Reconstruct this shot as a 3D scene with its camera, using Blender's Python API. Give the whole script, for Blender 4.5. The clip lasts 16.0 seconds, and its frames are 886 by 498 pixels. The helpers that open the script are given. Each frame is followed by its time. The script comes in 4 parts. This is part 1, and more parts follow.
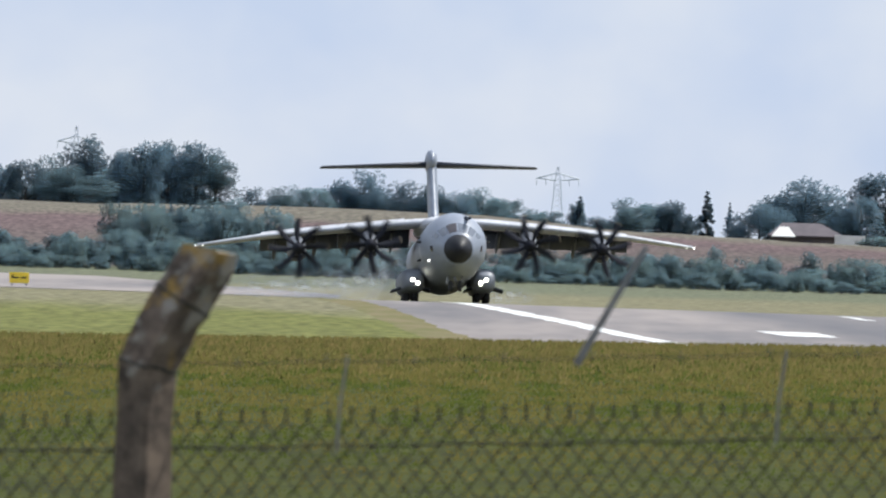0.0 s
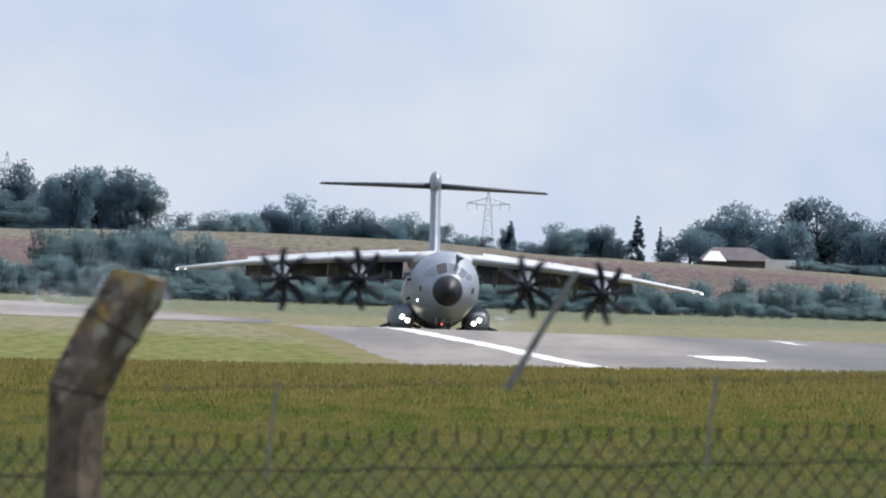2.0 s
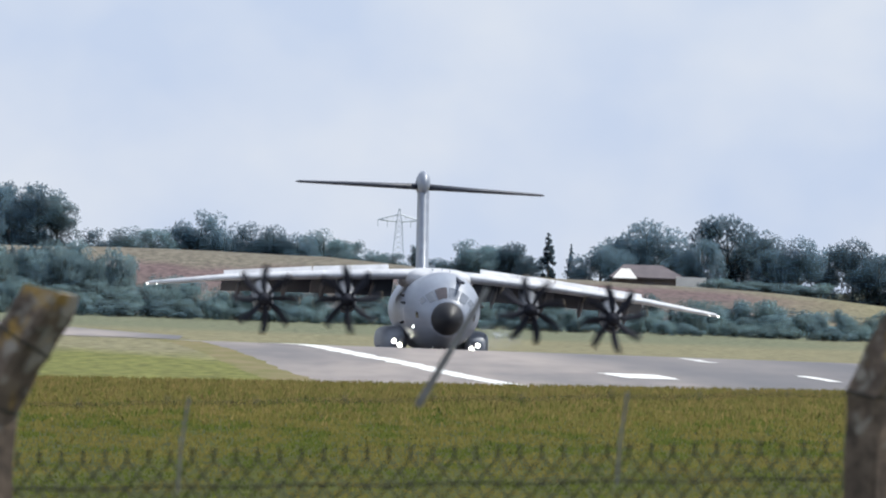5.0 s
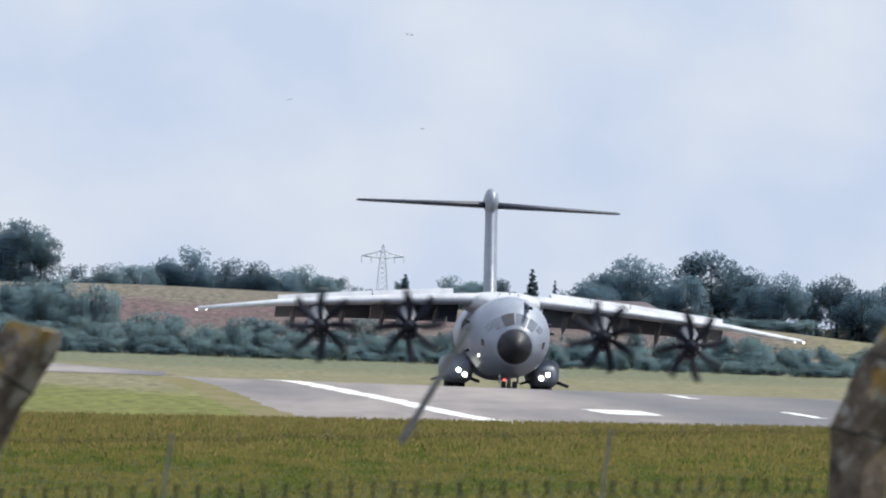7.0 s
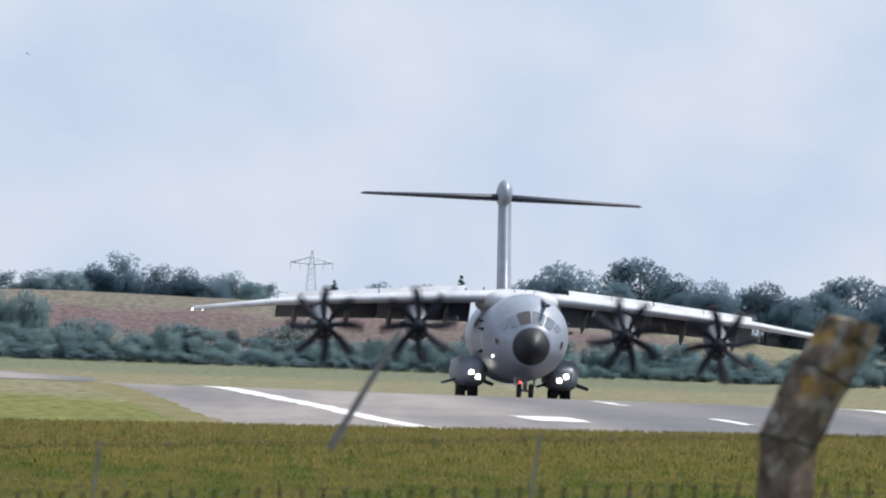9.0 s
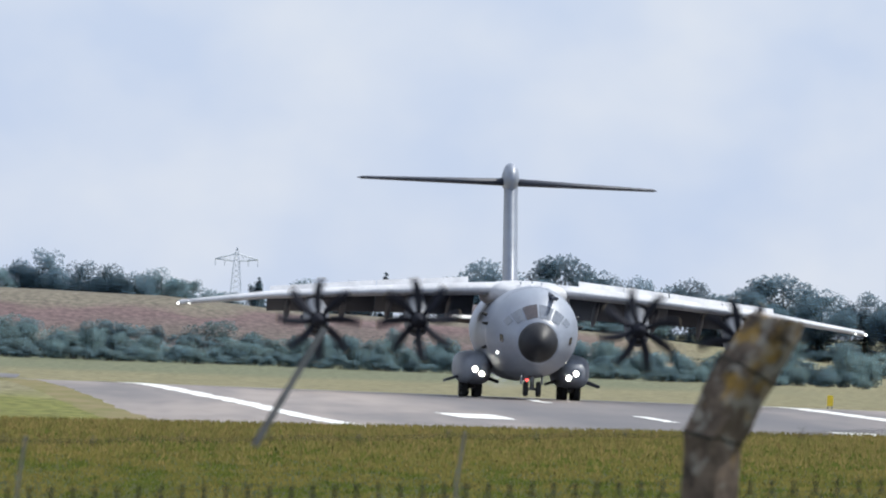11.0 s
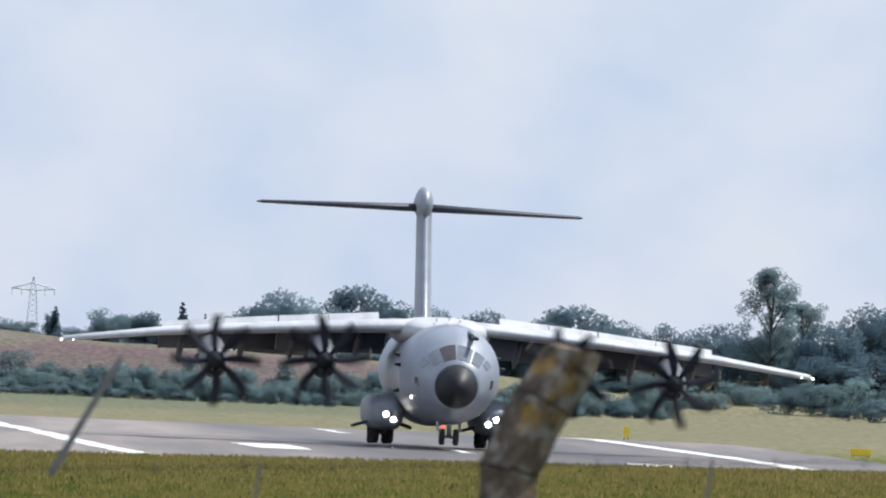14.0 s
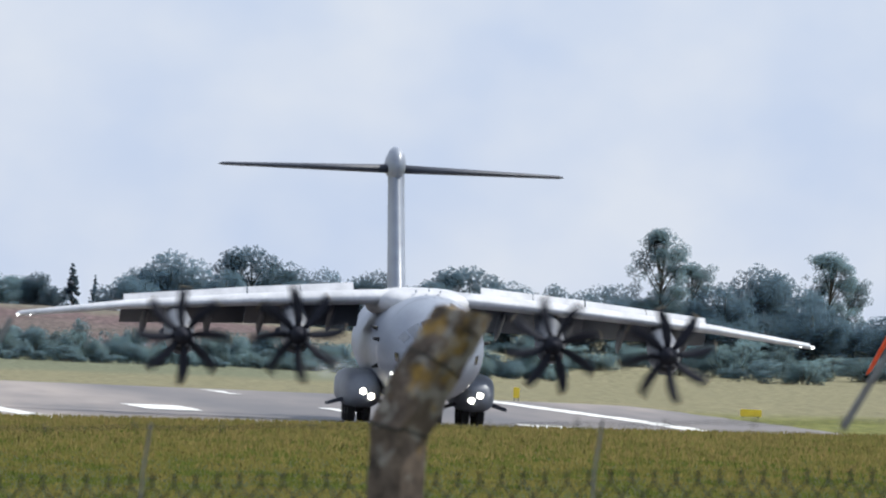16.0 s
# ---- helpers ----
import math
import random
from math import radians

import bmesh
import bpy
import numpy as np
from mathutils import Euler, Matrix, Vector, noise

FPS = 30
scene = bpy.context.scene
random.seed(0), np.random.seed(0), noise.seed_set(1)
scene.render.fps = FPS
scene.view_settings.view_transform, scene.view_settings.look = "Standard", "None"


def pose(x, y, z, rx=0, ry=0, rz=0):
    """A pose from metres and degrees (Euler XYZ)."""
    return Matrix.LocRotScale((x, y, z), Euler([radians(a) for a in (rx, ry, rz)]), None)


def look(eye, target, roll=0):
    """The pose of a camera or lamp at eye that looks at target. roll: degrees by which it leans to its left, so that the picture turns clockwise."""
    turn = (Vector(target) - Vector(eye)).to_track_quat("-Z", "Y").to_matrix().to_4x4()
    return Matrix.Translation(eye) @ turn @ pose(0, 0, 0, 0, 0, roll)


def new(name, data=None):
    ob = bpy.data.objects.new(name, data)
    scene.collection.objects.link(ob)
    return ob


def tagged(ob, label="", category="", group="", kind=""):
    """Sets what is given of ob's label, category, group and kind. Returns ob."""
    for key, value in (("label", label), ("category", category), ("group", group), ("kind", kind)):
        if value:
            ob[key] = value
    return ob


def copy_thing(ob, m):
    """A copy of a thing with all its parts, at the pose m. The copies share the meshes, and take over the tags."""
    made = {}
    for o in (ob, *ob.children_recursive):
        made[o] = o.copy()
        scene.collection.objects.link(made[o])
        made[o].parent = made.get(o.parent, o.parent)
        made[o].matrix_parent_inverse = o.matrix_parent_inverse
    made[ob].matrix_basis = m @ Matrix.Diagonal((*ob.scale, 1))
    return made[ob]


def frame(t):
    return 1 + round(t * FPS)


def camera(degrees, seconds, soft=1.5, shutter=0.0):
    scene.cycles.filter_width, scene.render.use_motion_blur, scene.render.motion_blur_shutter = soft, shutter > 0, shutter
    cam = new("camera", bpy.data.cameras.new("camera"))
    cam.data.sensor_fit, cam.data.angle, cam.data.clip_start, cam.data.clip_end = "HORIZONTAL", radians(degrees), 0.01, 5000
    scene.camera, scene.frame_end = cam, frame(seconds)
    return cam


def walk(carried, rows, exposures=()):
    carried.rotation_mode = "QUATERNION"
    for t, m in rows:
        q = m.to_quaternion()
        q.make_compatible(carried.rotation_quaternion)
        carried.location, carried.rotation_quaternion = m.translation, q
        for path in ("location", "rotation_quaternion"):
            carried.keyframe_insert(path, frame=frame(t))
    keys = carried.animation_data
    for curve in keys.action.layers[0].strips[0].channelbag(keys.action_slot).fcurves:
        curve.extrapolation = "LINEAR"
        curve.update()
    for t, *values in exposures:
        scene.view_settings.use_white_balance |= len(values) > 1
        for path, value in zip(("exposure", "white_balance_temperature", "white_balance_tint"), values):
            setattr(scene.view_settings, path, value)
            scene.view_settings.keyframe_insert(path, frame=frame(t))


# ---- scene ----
EYE = (0.0, 0.0, 4.6)
PATH = [
    (0, look(EYE, (-0.000, 1000.0, 4.350), 1.90)),
    (0.5, look(EYE, (1.541, 1000.0, 4.992), 1.95)),
    (1, look(EYE, (2.658, 1000.0, 5.357), 1.89)),
    (1.5, look(EYE, (2.749, 1000.0, 4.877), 1.86)),
    (2, look(EYE, (3.030, 1000.0, 5.547), 1.83)),
    (2.5, look(EYE, (3.850, 1000.0, 4.827), 1.97)),
    (3, look(EYE, (4.502, 1000.0, 4.734), 1.96)),
    (3.5, look(EYE, (3.424, 1000.0, 4.762), 1.93)),
    (4, look(EYE, (4.126, 1000.0, 5.296), 1.96)),
    (4.5, look(EYE, (6.510, 1000.0, 5.893), 1.98)),
    (4.7, look(EYE, (6.835, 1000.0, 6.117), 1.98)),
    (6.8, look(EYE, (7.300, 1000.0, 7.862), 2.00)),
    (7, look(EYE, (7.621, 1000.0, 8.046), 2.00)),
    (7.5, look(EYE, (8.713, 1000.0, 8.278), 2.07)),
    (8, look(EYE, (10.022, 1000.0, 8.184), 2.02)),
    (8.5, look(EYE, (10.350, 1000.0, 8.206), 2.06)),
    (9, look(EYE, (10.751, 1000.0, 8.436), 2.06)),
    (9.5, look(EYE, (12.566, 1000.0, 9.075), 2.05)),
    (9.7, look(EYE, (12.865, 1000.0, 8.725), 2.05)),
    (11.8, look(EYE, (15.635, 1000.0, 8.150), 2.28)),
    (12, look(EYE, (16.585, 1000.0, 7.773), 2.28)),
    (12.5, look(EYE, (17.987, 1000.0, 7.674), 2.25)),
    (13, look(EYE, (18.642, 1000.0, 7.865), 2.23)),
    (13.5, look(EYE, (22.797, 1000.0, 9.835), 2.29)),
    (14, look(EYE, (23.015, 1000.0, 10.118), 2.35)),
    (14.5, look(EYE, (24.786, 1000.0, 9.160), 2.24)),
    (15, look(EYE, (26.307, 1000.0, 9.083), 2.40)),
    (15.5, look(EYE, (28.265, 1000.0, 8.214), 2.35)),
    (16, look(EYE, (27.948, 1000.0, 8.588), 2.33)),
]

cam = camera(2.2457, 16.0, soft=2.1, shutter=0.5)
cam.data.dof.use_dof = True
cam.data.dof.focus_distance = 1400.0
cam.data.dof.aperture_fstop = 62.0
walk(cam, PATH, exposures=[(0.0, 0.04, 6250, 8), (16.0, 0.04, 6250, 8)])

# ---- light ----
SUN_EL, SUN_AZ = radians(54), radians(60)      # azimuth from +Y towards +X
world = bpy.data.worlds.new("world")
scene.world = world
world.use_nodes = True
wn, wl = world.node_tree.nodes, world.node_tree.links
wn.clear()
w_out = wn.new("ShaderNodeOutputWorld")
w_bg = wn.new("ShaderNodeBackground")
w_sky = wn.new("ShaderNodeTexSky")
w_sky.sky_type, w_sky.sun_disc = "NISHITA", False
w_sky.sun_elevation, w_sky.sun_rotation = SUN_EL, SUN_AZ
w_sky.air_density, w_sky.dust_density, w_sky.ozone_density = 1.0, 0.6, 2.0
w_tex = wn.new("ShaderNodeTexCoord")
w_map = wn.new("ShaderNodeMapping")
w_map.inputs["Scale"].default_value = (95.0, 95.0, 125.0)
w_noise = wn.new("ShaderNodeTexNoise")
w_noise.inputs["Scale"].default_value = 1.0
w_noise.inputs["Detail"].default_value = 4.0
w_noise.inputs["Roughness"].default_value = 0.45
w_ramp = wn.new("ShaderNodeValToRGB")
w_ramp.color_ramp.elements[0].position, w_ramp.color_ramp.elements[0].color = 0.36, (6.1, 7.0, 9.0, 1)
w_ramp.color_ramp.elements[1].position, w_ramp.color_ramp.elements[1].color = 0.66, (7.75, 8.15, 9.2, 1)
w_mix = wn.new("ShaderNodeMixRGB")
w_mix.inputs[0].default_value = 0.88
wl.new(w_tex.outputs["Generated"], w_map.inputs["Vector"])
wl.new(w_map.outputs["Vector"], w_noise.inputs["Vector"])
wl.new(w_noise.outputs["Fac"], w_ramp.inputs["Fac"])
wl.new(w_sky.outputs["Color"], w_mix.inputs[1])
wl.new(w_ramp.outputs["Color"], w_mix.inputs[2])
wl.new(w_mix.outputs["Color"], w_bg.inputs["Color"])
w_bg.inputs["Strength"].default_value = 0.095
wl.new(w_bg.outputs["Background"], w_out.inputs["Surface"])

sun = new("sun", bpy.data.lights.new("sun", "SUN"))
sun.data.energy, sun.data.angle, sun.data.color = 5.0, radians(0.6), (1.0, 0.95, 0.87)
sun.matrix_world = look((math.sin(SUN_AZ) * math.cos(SUN_EL) * 200, math.cos(SUN_AZ) * math.cos(SUN_EL) * 200, math.sin(SUN_EL) * 200), (0, 0, 0))


# ---- materials ----
def material(name, colour, other=None, rough=0.7, metal=0.0, scale=3.0, fine=25.0, bump=0.0, stretch=(1, 1, 1), lo=0.35, hi=0.68, spec=0.5, random_tint=0.0, through_light=0.0, island_tint=0.0, gaps=0.0, coords="Object"):
    """Two colours mixed by noise at two scales, with fine relief."""
    m = bpy.data.materials.new(name)
    m.use_nodes = True
    n, l = m.node_tree.nodes, m.node_tree.links
    b = n["Principled BSDF"]
    b.inputs["Roughness"].default_value, b.inputs["Metallic"].default_value = rough, metal
    b.inputs["Specular IOR Level"].default_value = spec
    other = other or tuple(c * 0.75 for c in colour)
    tc, mp = n.new("ShaderNodeTexCoord"), n.new("ShaderNodeMapping")
    mp.inputs["Scale"].default_value = stretch
    l.new(tc.outputs[coords], mp.inputs["Vector"])
    n1, n2 = n.new("ShaderNodeTexNoise"), n.new("ShaderNodeTexNoise")
    n1.inputs["Scale"].default_value, n2.inputs["Scale"].default_value = scale, fine
    n1.inputs["Detail"].default_value = 5.0
    l.new(mp.outputs["Vector"], n1.inputs["Vector"])
    l.new(mp.outputs["Vector"], n2.inputs["Vector"])
    add = n.new("ShaderNodeMath")
    add.operation = "MULTIPLY_ADD"
    add.inputs[1].default_value = 0.35
    l.new(n2.outputs["Fac"], add.inputs[0])
    l.new(n1.outputs["Fac"], add.inputs[2])
    r = n.new("ShaderNodeValToRGB")
    r.color_ramp.elements[0].position, r.color_ramp.elements[0].color = lo + 0.17, (*colour, 1)
    r.color_ramp.elements[1].position, r.color_ramp.elements[1].color = hi + 0.17, (*other, 1)
    l.new(add.outputs[0], r.inputs["Fac"])
    out = r.outputs["Color"]
    if random_tint:
        oi, hs, mr = n.new("ShaderNodeObjectInfo"), n.new("ShaderNodeHueSaturation"), n.new("ShaderNodeMapRange")
        mr.inputs["To Min"].default_value, mr.inputs["To Max"].default_value = 1 - random_tint, 1 + random_tint
        l.new(oi.outputs["Random"], mr.inputs["Value"])
        l.new(mr.outputs["Result"], hs.inputs["Value"])
        l.new(out, hs.inputs["Color"])
        out = hs.outputs["Color"]
    if island_tint:
        gi, hs, mr, mh = n.new("ShaderNodeNewGeometry"), n.new("ShaderNodeHueSaturation"), n.new("ShaderNodeMapRange"), n.new("ShaderNodeMapRange")
        mr.inputs["To Min"].default_value, mr.inputs["To Max"].default_value = 1 - island_tint, 1 + island_tint
        mh.inputs["To Min"].default_value, mh.inputs["To Max"].default_value = 0.515, 0.487
        l.new(gi.outputs["Random Per Island"], mr.inputs["Value"])
        l.new(gi.outputs["Random Per Island"], mh.inputs["Value"])
        l.new(mr.outputs["Result"], hs.inputs["Value"])
        l.new(mh.outputs["Result"], hs.inputs["Hue"])
        l.new(out, hs.inputs["Color"])
        out = hs.outputs["Color"]
    l.new(out, b.inputs["Base Color"])
    if through_light:
        tl, mx = n.new("ShaderNodeBsdfTranslucent"), n.new("ShaderNodeMixShader")
        mx.inputs[0].default_value = through_light
        l.new(out, tl.inputs["Color"])
        l.new(b.outputs["BSDF"], mx.inputs[1])
        l.new(tl.outputs["BSDF"], mx.inputs[2])
        l.new(mx.outputs["Shader"], n["Material Output"].inputs["Surface"])
        # part-clear leaves let the background through, softening crowns as haze would
        if gaps:
            tp, mg = n.new("ShaderNodeBsdfTransparent"), n.new("ShaderNodeMixShader")
            mg.inputs[0].default_value = gaps
            l.new(mx.outputs["Shader"], mg.inputs[1])
            l.new(tp.outputs["BSDF"], mg.inputs[2])
            l.new(mg.outputs["Shader"], n["Material Output"].inputs["Surface"])
    if bump:
        bp = n.new("ShaderNodeBump")
        bp.inputs["Strength"].default_value = bump
        l.new(n2.outputs["Fac"], bp.inputs["Height"])
        l.new(bp.outputs["Normal"], b.inputs["Normal"])
    return m


def concrete_material():
    """Brown-grey weathered concrete with pale and yellow lichen on the cranked top (object z from the post's foot)."""
    m = material("weathered_concrete", (0.195, 0.143, 0.104), (0.062, 0.046, 0.035), rough=0.95, scale=16.0, fine=90.0, bump=0.8)
    n, l = m.node_tree.nodes, m.node_tree.links
    b = n["Principled BSDF"]
    base = b.inputs["Base Color"].links[0].from_socket
    tc, sep = n.new("ShaderNodeTexCoord"), n.new("ShaderNodeSeparateXYZ")
    l.new(tc.outputs["Object"], sep.inputs[0])
    rise = n.new("ShaderNodeMapRange")
    rise.inputs["From Min"].default_value, rise.inputs["From Max"].default_value = 2.35, 2.9
    rise.inputs["To Min"].default_value, rise.inputs["To Max"].default_value = -0.16, 0.10
    l.new(sep.outputs["Z"], rise.inputs["Value"])
    for scale, lo, colour, shift in ((22.0, 0.53, (0.34, 0.31, 0.26), 3.0), (14.0, 0.575, (0.38, 0.225, 0.04), 9.0)):
        mp, ns, add, st, mix = n.new("ShaderNodeMapping"), n.new("ShaderNodeTexNoise"), n.new("ShaderNodeMath"), n.new("ShaderNodeMapRange"), n.new("ShaderNodeMixRGB")
        mp.inputs["Location"].default_value = (shift, shift, 0)
        l.new(tc.outputs["Object"], mp.inputs["Vector"])
        ns.inputs["Scale"].default_value, ns.inputs["Detail"].default_value = scale, 5.0
        l.new(mp.outputs["Vector"], ns.inputs["Vector"])
        l.new(ns.outputs["Fac"], add.inputs[0])
        l.new(rise.outputs["Result"], add.inputs[1])
        st.inputs["From Min"].default_value, st.inputs["From Max"].default_value = lo, lo + 0.12
        st.inputs["To Max"].default_value = 0.72
        l.new(add.outputs[0], st.inputs["Value"])
        l.new(st.outputs["Result"], mix.inputs[0])
        l.new(base, mix.inputs[1])
        mix.inputs[2].default_value = (*colour, 1)
        base = mix.outputs["Color"]
    l.new(base, b.inputs["Base Color"])
    return m


def smoke_material():
    """Thin white smoke: dense in the middle of a wisp, torn by noise, clear at its rim."""
    m = bpy.data.materials.new("tyre_smoke")
    m.use_nodes = True
    n, l = m.node_tree.nodes, m.node_tree.links
    n.remove(n["Principled BSDF"])
    tc, flat, far = n.new("ShaderNodeTexCoord"), n.new("ShaderNodeVectorMath"), n.new("ShaderNodeVectorMath")
    flat.operation, far.operation = "MULTIPLY", "LENGTH"
    flat.inputs[1].default_value = (1, 0, 1)
    l.new(tc.outputs["Object"], flat.inputs[0])
    l.new(flat.outputs["Vector"], far.inputs[0])
    fall, ns, torn, dens = n.new("ShaderNodeMapRange"), n.new("ShaderNodeTexNoise"), n.new("ShaderNodeMapRange"), n.new("ShaderNodeMath")
    fall.interpolation_type = "SMOOTHSTEP"
    fall.inputs["From Min"].default_value, fall.inputs["From Max"].default_value = 0.1, 0.98
    fall.inputs["To Min"].default_value, fall.inputs["To Max"].default_value = 1.0, 0.0
    l.new(far.outputs["Value"], fall.inputs["Value"])
    ns.inputs["Scale"].default_value, ns.inputs["Detail"].default_value = 2.6, 4.0
    l.new(tc.outputs["Object"], ns.inputs["Vector"])
    torn.inputs["From Min"].default_value, torn.inputs["From Max"].default_value = 0.3, 0.7
    torn.inputs["To Max"].default_value = 0.62
    l.new(ns.outputs["Fac"], torn.inputs["Value"])
    dens.operation = "MULTIPLY"
    l.new(fall.outputs["Result"], dens.inputs[0])
    l.new(torn.outputs["Result"], dens.inputs[1])
    clear, body, back, lit, mix = n.new("ShaderNodeBsdfTransparent"), n.new("ShaderNodeBsdfDiffuse"), n.new("ShaderNodeBsdfTranslucent"), n.new("ShaderNodeMixShader"), n.new("ShaderNodeMixShader")
    for b in (body, back):
        b.inputs["Color"].default_value = (0.62, 0.66, 0.72, 1)
    l.new(body.outputs["BSDF"], lit.inputs[1])
    l.new(back.outputs["BSDF"], lit.inputs[2])
    l.new(dens.outputs[0], mix.inputs[0])
    l.new(clear.outputs["BSDF"], mix.inputs[1])
    l.new(lit.outputs["Shader"], mix.inputs[2])
    l.new(mix.outputs["Shader"], n["Material Output"].inputs["Surface"])
    return m


def glow(name, colour, strength):
    m = bpy.data.materials.new(name)
    m.use_nodes = True
    b = m.node_tree.nodes["Principled BSDF"]
    b.inputs["Base Color"].default_value = (0.8, 0.8, 0.8, 1)
    b.inputs["Emission Color"].default_value, b.inputs["Emission Strength"].default_value = (*colour, 1), strength
    return m


def ground_material():
    """Grass, dry grass and red earth in belts across the airfield, broken up by noise."""
    m = bpy.data.materials.new("airfield_ground")
    m.use_nodes = True
    n, l = m.node_tree.nodes, m.node_tree.links
    b = n["Principled BSDF"]
    b.inputs["Roughness"].default_value, b.inputs["Specular IOR Level"].default_value = 0.95, 0.1
    geo, sep = n.new("ShaderNodeNewGeometry"), n.new("ShaderNodeSeparateXYZ")
    l.new(geo.outputs["Position"], sep.inputs[0])
    mp = n.new("ShaderNodeMapping")
    mp.inputs["Scale"].default_value = (0.10, 0.0125, 0.10)
    l.new(geo.outputs["Position"], mp.inputs["Vector"])
    ns = n.new("ShaderNodeTexNoise")
    ns.inputs["Scale"].default_value, ns.inputs["Detail"].default_value = 1.0, 6.0
    l.new(mp.outputs["Vector"], ns.inputs["Vector"])
    shift = n.new("ShaderNodeMath")
    shift.operation = "MULTIPLY_ADD"
    shift.inputs[1].default_value = 120.0
    l.new(ns.outputs["Fac"], shift.inputs[0])
    east = n.new("ShaderNodeMapRange")
    east.inputs["From Max"].default_value = 60.0
    east.inputs["To Max"].default_value = -70.0
    l.new(sep.outputs["X"], east.inputs["Value"])
    moved = n.new("ShaderNodeMath")
    l.new(sep.outputs["Y"], moved.inputs[0])
    l.new(east.outputs["Result"], moved.inputs[1])
    l.new(moved.outputs[0], shift.inputs[2])
    mr = n.new("ShaderNodeMapRange")
    mr.inputs["From Min"].default_value, mr.inputs["From Max"].default_value = 60.0, 3660.0
    l.new(shift.outputs[0], mr.inputs["Value"])
    r = n.new("ShaderNodeValToRGB")
    ramp = r.color_ramp
    belts = [(100, GREEN), (235, GREEN), (270, OLIVE), (290, GOLD), (330, GOLD), (420, OLIVE), (560, LIME), (625, LIME), (655, STRAW), (985, STRAW), (1090, STRAW), (1150, MEADOW), (1250, MEADOW), (1300, SCRUB), (1318, REDSOIL), (1350, REDSOIL2), (1390, REDSOIL), (1404, STRAW2), (1560, STRAW2), (1700, SCRUB)]
    while len(ramp.elements) < len(belts):
        ramp.elements.new(0.5)
    for e, (y, c) in zip(ramp.elements, belts):
        e.position = y / 1800.0
    for e, (y, c) in zip(ramp.elements, belts):
        e.color = (*c, 1)
    l.new(mr.outputs["Result"], r.inputs["Fac"])
    n2 = n.new("ShaderNodeTexNoise")
    n2.inputs["Scale"].default_value, n2.inputs["Detail"].default_value = 1.3, 6.0
    mp2 = n.new("ShaderNodeMapping")
    mp2.inputs["Scale"].default_value = (1.0, 0.11, 1.0)
    l.new(geo.outputs["Position"], mp2.inputs["Vector"])
    l.new(mp2.outputs["Vector"], n2.inputs["Vector"])
    vr = n.new("ShaderNodeMapRange")
    vr.inputs["From Min"].default_value, vr.inputs["From Max"].default_value = 0.3, 0.7
    vr.inputs["To Min"].default_value, vr.inputs["To Max"].default_value = 0.62, 1.4
    l.new(n2.outputs["Fac"], vr.inputs["Value"])
    # east of the bank the dry field runs on to the trees
    field, beyond, both, mix = n.new("ShaderNodeMapRange"), n.new("ShaderNodeMapRange"), n.new("ShaderNodeMath"), n.new("ShaderNodeMixRGB")
    field.inputs["From Min"].default_value, field.inputs["From Max"].default_value = 55.0, 75.0
    l.new(sep.outputs["X"], field.inputs["Value"])
    beyond.inputs["From Min"].default_value, beyond.inputs["From Max"].default_value = 1500.0, 1700.0
    l.new(sep.outputs["Y"], beyond.inputs["Value"])
    both.operation = "MULTIPLY"
    l.new(field.outputs["Result"], both.inputs[0])
    l.new(beyond.outputs["Result"], both.inputs[1])
    l.new(both.outputs[0], mix.inputs[0])
    l.new(r.outputs["Color"], mix.inputs[1])
    mix.inputs[2].default_value = (*STRAW, 1)
    hs = n.new("ShaderNodeHueSaturation")
    l.new(vr.outputs["Result"], hs.inputs["Value"])
    l.new(mix.outputs["Color"], hs.inputs["Color"])
    l.new(hs.outputs["Color"], b.inputs["Base Color"])
    bp = n.new("ShaderNodeBump")
    bp.inputs["Strength"].default_value, bp.inputs["Distance"].default_value = 0.1, 0.04
    l.new(n2.outputs["Fac"], bp.inputs["Height"])
    l.new(bp.outputs["Normal"], b.inputs["Normal"])
    return m


GREEN, OLIVE, GOLD = (0.036, 0.042, 0.004), (0.068, 0.066, 0.013), (0.155, 0.122, 0.034)
# STRAW, MEADOW and the bank's colours are greyed and blued to paint in haze
LIME, STRAW, MEADOW = (0.124, 0.130, 0.038), (0.168, 0.156, 0.092), (0.122, 0.131, 0.082)
SCRUB, REDSOIL, REDSOIL2, STRAW2 = (0.08, 0.09, 0.05), (0.118, 0.080, 0.082), (0.102, 0.086, 0.076), (0.134, 0.120, 0.094)
M_GROUND = ground_material()
M_ASPHALT = material("weathered_asphalt", (0.265, 0.220, 0.190), (0.13, 0.112, 0.104), lo=0.40, hi=0.62, spec=0.35, rough=0.5, scale=0.06, fine=0.5, stretch=(1, 0.06, 1), bump=0.05)
